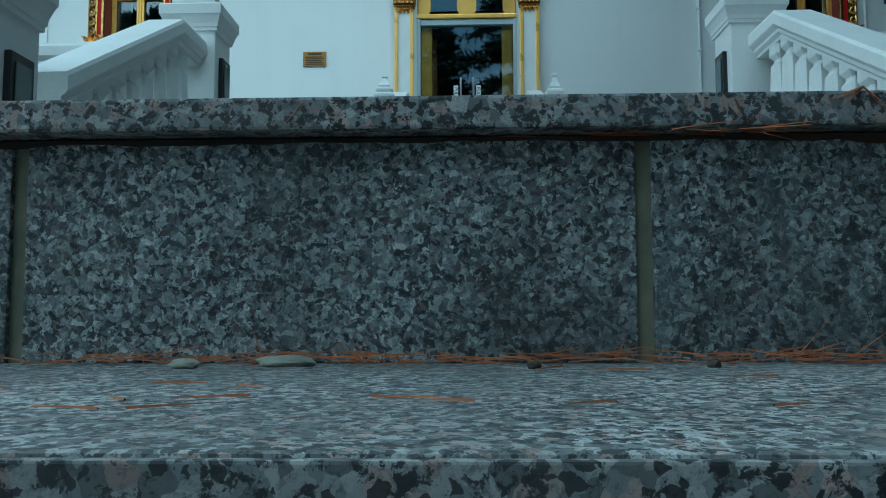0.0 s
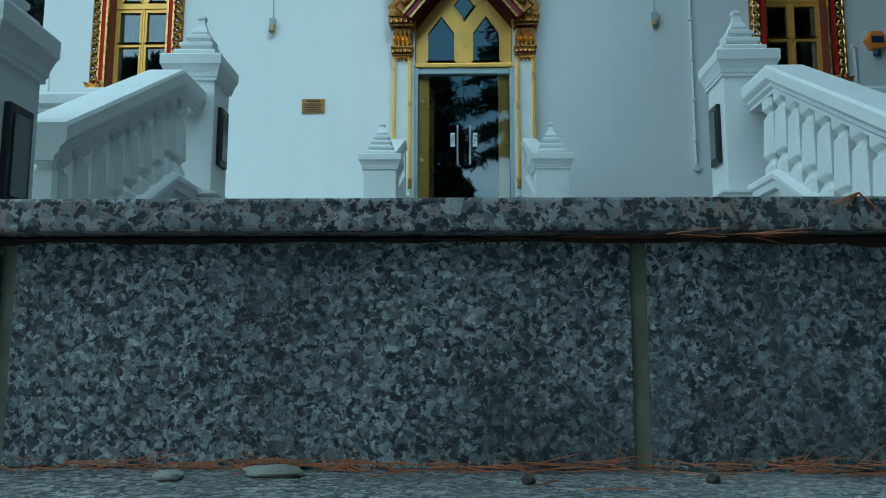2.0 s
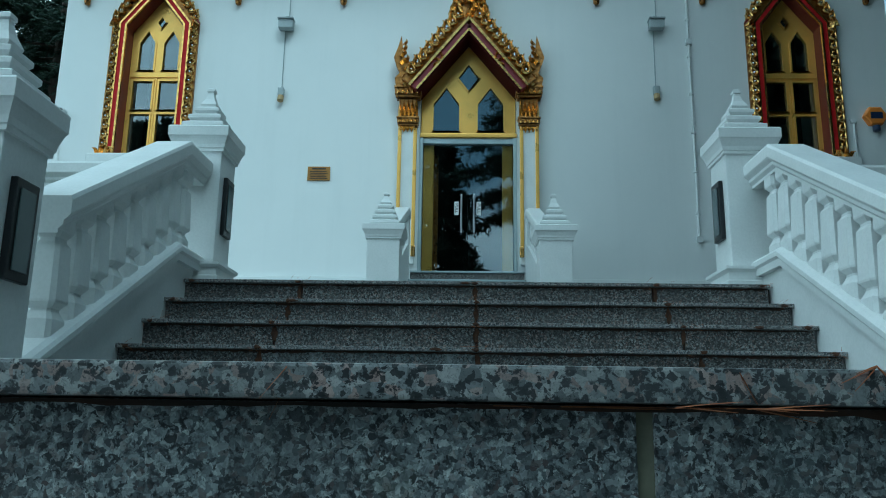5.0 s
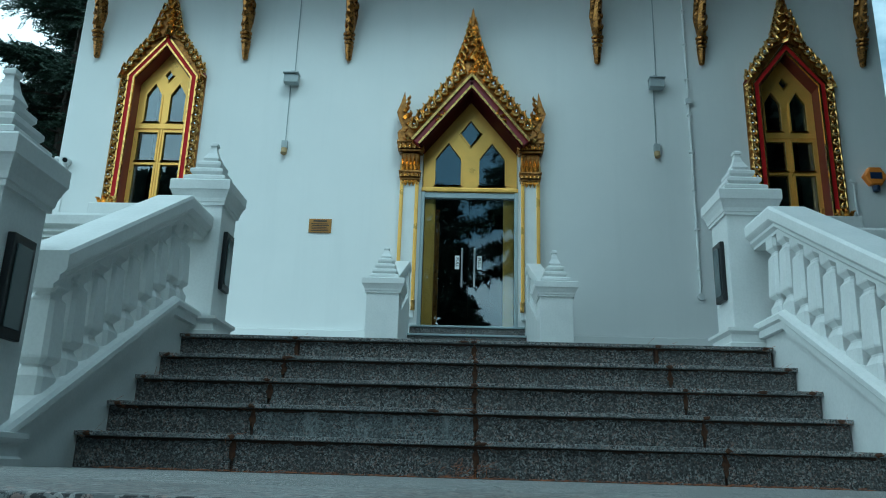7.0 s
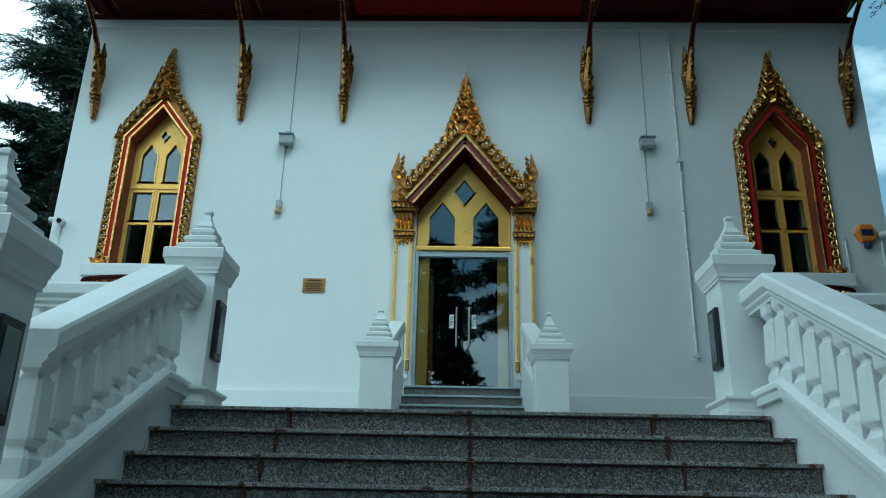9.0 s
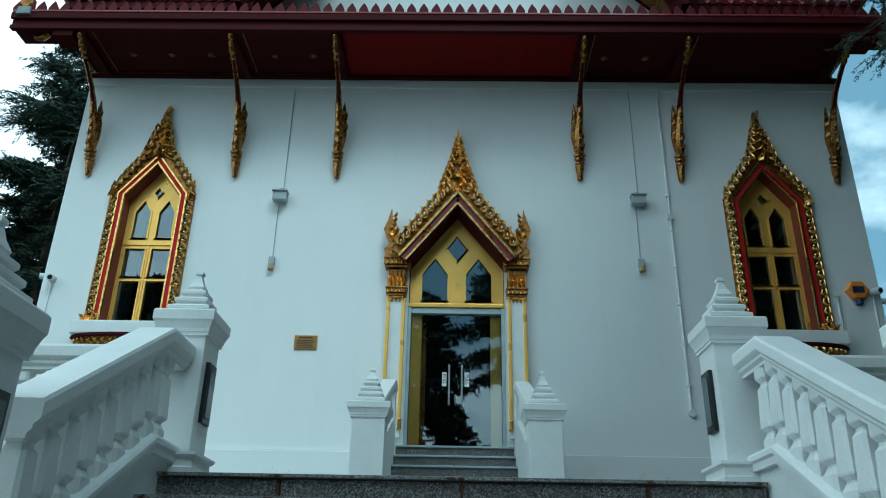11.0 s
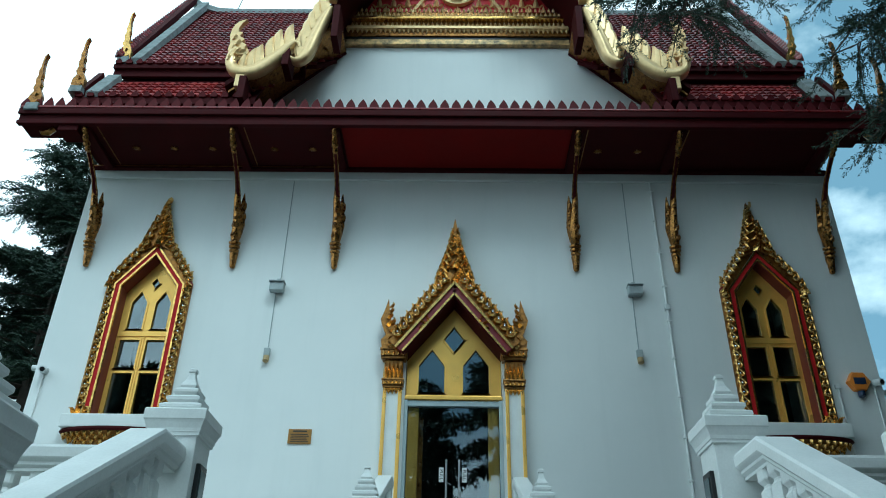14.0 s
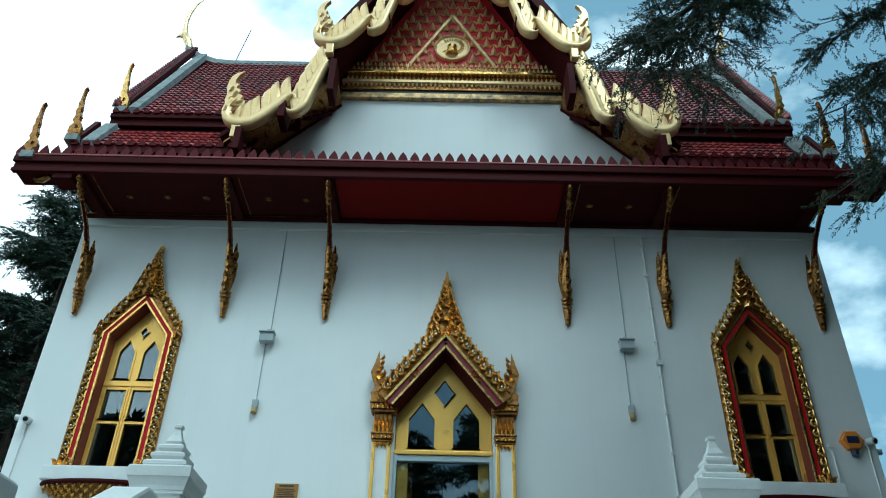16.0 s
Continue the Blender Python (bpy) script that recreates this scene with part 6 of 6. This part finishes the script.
spots = [(rng.uniform(-0.6, 0.6), rng.uniform(-0.33, -0.08), STEP_Z, rng.normal(0, 0.5) + (math.pi if rng.random() < 0.5 else 0), 0.0) for _ in range(52)]
litter("scattered_needles", "single dry needles scattered on the granite tread", *needle_mesh(rng, spots, 0.03, 0.0007), NEEDLE)
spots = [(rng.uniform(-1.8, 1.8), 3.212 - abs(rng.normal(0, 0.012)), LAND + rng.uniform(0, 0.006), rng.normal(0, 0.5), rng.normal(0, 0.1)) for _ in range(420)]
spots += [(jx + rng.normal(0, 0.05), 3.2 + 0.3 * k + rng.uniform(0.0, 0.02) - 0.0, LAND + 0.17 * (k + 1) + rng.uniform(-0.03, 0.006), rng.normal(0, 0.8), rng.normal(0, 0.5)) for k in range(5) for jx in (-1.155, 0.0, 1.165, -1.86, 1.84) for _ in range(9)]
spots += [(-0.05 + rng.normal(0, 0.07), 3.195, LAND + rng.uniform(0.0, 0.06), rng.normal(0, 0.8), rng.normal(0.2, 0.5)) for _ in range(60)]
litter("stair_litter", "dry brown needles along the foot and joints of the steps", *needle_mesh(rng, spots, 0.05, 0.0011), NEEDLE)
spots = [(0.05 + rng.normal(0, 0.05), -0.078 + rng.normal(0, 0.003), 0.3165, rng.normal(0, 0.15), rng.normal(0, 0.04)) for _ in range(9)]
spots += [(0.125 + rng.normal(0, 0.03), -0.088, 0.3165, rng.normal(0, 0.2), rng.normal(0, 0.06)) for _ in range(9)]
litter("caught_needles", "dry needles caught under the step edge", *needle_mesh(rng, spots, 0.04, 0.0006, 0.0), NEEDLE)
spots = [(0.187, -0.088, 0.343, math.pi + rng.normal(0, 0.25), rng.uniform(-0.75, -0.25)) for _ in range(8)] + [(0.187, -0.088, 0.343, rng.normal(0, 0.3), rng.uniform(-1.2, -0.6)) for _ in range(5)]
spots += [(0.105, -0.088, 0.338, rng.normal(-0.3, 0.4), rng.uniform(-1.4, -0.9)) for _ in range(3)] + [(-0.168, -0.088, 0.336, 3.0, -1.2), (-0.17, -0.088, 0.338, 3.3, -0.9)]
litter("needle_tuft", "tuft of dry needles hanging over the step edge", *needle_mesh(rng, spots, 0.026, 0.0006, 0.0), NEEDLE)
for x, y, sx, sy, sz in ((-0.236, -0.112, 0.009, 0.007, 0.0036), (-0.178, -0.096, 0.019, 0.009, 0.0045), (-0.026, -0.118, 0.004, 0.004, 0.003), (0.081, -0.110, 0.004, 0.004, 0.003)):
    bm = bmesh.new()
    bmesh.ops.create_icosphere(bm, subdivisions=3, radius=1)
    for v in bm.verts:
        v.co *= 1 + 0.22 * noise.noise(v.co * 1.7 + Vector((x * 50, 0, 0)))
        v.co = Vector((v.co.x * sx, v.co.y * sy, v.co.z * sz))
    o = part("pebble", bm, PEBBLE if sx > 0.005 else BARK)
    o.location = (x, y, STEP_Z + sz * 0.6)
    tagged(o, "small pale pebble lying on the granite step" if sx > 0.005 else "tiny dark seed lying on the granite step", "pebble")

# ---- granite pieces ----
near_cuts = [-3.86 + 0.42 * i for i in range(20)]
near_cuts = [x + (0.052 - min(near_cuts, key=lambda q: abs(q - 0.052))) for x in near_cuts]
row_of_slabs("riser_slab", GRANITE_RISER, landing, near_cuts, -0.067, 0.318, 0.02, 0.15, 0.0015, 0.011)
tagged(part("mortar_bed", boxed(-4.0, 4.2, -0.0625, -0.056, 0.0, 0.316), GROUT, landing), kind="stuff")
row_of_slabs("edge_slab", GRANITE_EDGE, landing, [-4.8, -3.6, -2.4, -1.2, 1.2, 2.4, 3.6, 4.8], -0.088, LAND, 0.40, 0.022, 0.0025, 0.003)
xs = [-5.6 + 0.8 * i for i in range(15)]
for j, y in enumerate((0.315, 0.915, 1.515, 2.115, 2.715)):
    row_of_slabs("paving_slab", GRANITE_TOP, landing, [x + 0.4 * (j % 2) for x in xs], y, LAND - 0.001, 0.535 if y > 2.7 else 0.597, 0.022, 0.002, 0.003)
row_of_slabs("tread_slab", GRANITE_TOP, lower_step, [-4.0, -2.5, -1.3, 0.9, 2.2, 4.0], -0.388, STEP_Z, 0.335, 0.022, 0.0025, 0.003)
row_of_slabs("edge_slab", GRANITE_EDGE, lower_step, [-4.0, -2.5, -1.3, 0.9, 2.2, 4.0], -0.3905, STEP_Z - 0.0015, 0.01, 0.10, 0.001, 0.003)
part("core", boxed(-4.0, 4.0, -0.375 + 0.22, -0.07 + 0.22, 0.0, STEP_Z - 0.024), GROUT, lower_step)
STAIR_CUTS = [-1.925, -1.155, 0.0, 1.165, 1.908]
for k in range(5):
    y, z = 3.2 + GO * k, LAND + RISE * (k + 1)
    cuts = STAIR_CUTS if k < 4 else [-1.925, -1.14, 0.0, 1.15, 1.895]
    row_of_slabs("tread_slab", GRANITE_TOP, stair, cuts, y + 0.004, z, GO + 0.05 if k < 4 else 0.3, 0.022, 0.003, 0.006)
    row_of_slabs("edge_slab", GRANITE_EDGE, stair, cuts, y, z - 0.0008, 0.008, 0.0205, 0.002, 0.006)
    if k == 1:
        row_of_slabs("riser_slab", GRANITE_WASHED, stair, cuts[1:3], y + 0.036, z - 0.023, 0.02, RISE - 0.024, 0.0015, 0.016)
    for run in ([cuts[:2], cuts[2:]] if k == 1 else [cuts]):
        row_of_slabs("riser_slab", GRANITE_STAIR, stair, run, y + 0.036, z - 0.023, 0.02, RISE - 0.024, 0.0015, 0.016)
    part("core", boxed(-1.92, 1.90, y + 0.05 - 3.6, y + GO + 0.1 - 3.6, -0.02, z - 0.026 - LAND), JOINT_AND_SHADE, stair)
for j in range(9):
    row_of_slabs("paving_slab", GRANITE_TOP, terrace, [-8.4 + 1.2 * i for i in range(15)], 4.71 + 0.61 * j, TOP, 0.605, 0.02, 0.002, 0.004)
for k in range(6):
    y, z = 9.95 - GO * (5 - k) - 0.12, 2.30 - RISE * (5 - k)
    row_of_slabs("tread_slab", ALUMINIUM, door_stair, [C - 0.785, C, C + 0.785], y, z, GO + 0.05, 0.025, 0.003, 0.005)
    row_of_slabs("riser_slab", GRANITE_STAIR, door_stair, [C - 0.785, C, C + 0.785], y + 0.025, z - 0.026, 0.02, RISE - 0.03, 0.002, 0.005)
    part("core", boxed(-0.785, 0.785, y + 0.046 - 9.0, y + GO + 0.08 - 9.0, 0.0, z - 0.027 - TOP), GROUT, door_stair)


# ---- painted shadow and dirt under the nosings, dirt in the joints ----
def shade_grime_line(parent, x0, x1, y, z, deep, seed):
    """A ragged black strip hanging from z on a riser's face at y: painted shadow with dirt."""
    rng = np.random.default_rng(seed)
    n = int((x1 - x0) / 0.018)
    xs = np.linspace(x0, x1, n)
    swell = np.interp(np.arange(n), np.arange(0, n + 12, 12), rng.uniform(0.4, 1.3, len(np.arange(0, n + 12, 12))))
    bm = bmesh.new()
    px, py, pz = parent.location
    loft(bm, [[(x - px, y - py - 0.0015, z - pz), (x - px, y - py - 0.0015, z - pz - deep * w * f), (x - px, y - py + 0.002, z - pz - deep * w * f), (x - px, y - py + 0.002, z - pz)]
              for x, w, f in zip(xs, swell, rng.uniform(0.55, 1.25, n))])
    return part("grime", bm, JOINT_AND_SHADE, parent, "black strip for the nosing's shadow and dirt")


# These strips deepen the weak shadow below each nosing, besides the dirt.
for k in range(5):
    shade_grime_line(stair, -1.875, 1.86, 3.2 + GO * k + 0.036, LAND + RISE * (k + 1) - 0.0235, 0.014, 40 + k)
shade_grime_line(landing, -3.0, 3.0, -0.067, 0.3175, 0.006, 50)


def crust(parent, x, y, z, w, h, seed):
    """A blot of rust-brown moss on a joint."""
    rng = np.random.default_rng(seed)
    bm = bmesh.new()
    px, py, pz = parent.location
    pts = [(w * rng.uniform(0.5, 1.2) * math.cos(a), h * rng.uniform(0.6, 1.15) * math.sin(a)) for a in np.linspace(0, 2 * math.pi, 15)[:-1]]
    loft(bm, [[(x + a * f - px, y - d - py, z + b * f - pz) for a, b in pts] for f, d in ((1.0, -0.001), (0.85, 0.004), (0.4, 0.007))])
    return part("moss_crust", bm, MOSS, parent, "rust-brown moss on the joint")


for k in range(5):
    y, z = 3.2 + GO * k, LAND + RISE * (k + 1)
    for j, x in enumerate((-1.86, -1.155, 0.0, 1.165, 1.85)):
        crust(stair, x + random.uniform(-0.01, 0.01), y, z - 0.012, 0.022, 0.013, 60 + 5 * k + j)
        if j in (1, 2, 3):
            crust(stair, x, y + 0.036, z - 0.075, 0.019, 0.055, 90 + 5 * k + j)
    crust(stair, random.uniform(-1.6, 1.6), y, z - 0.012, 0.035, 0.010, 130 + k)
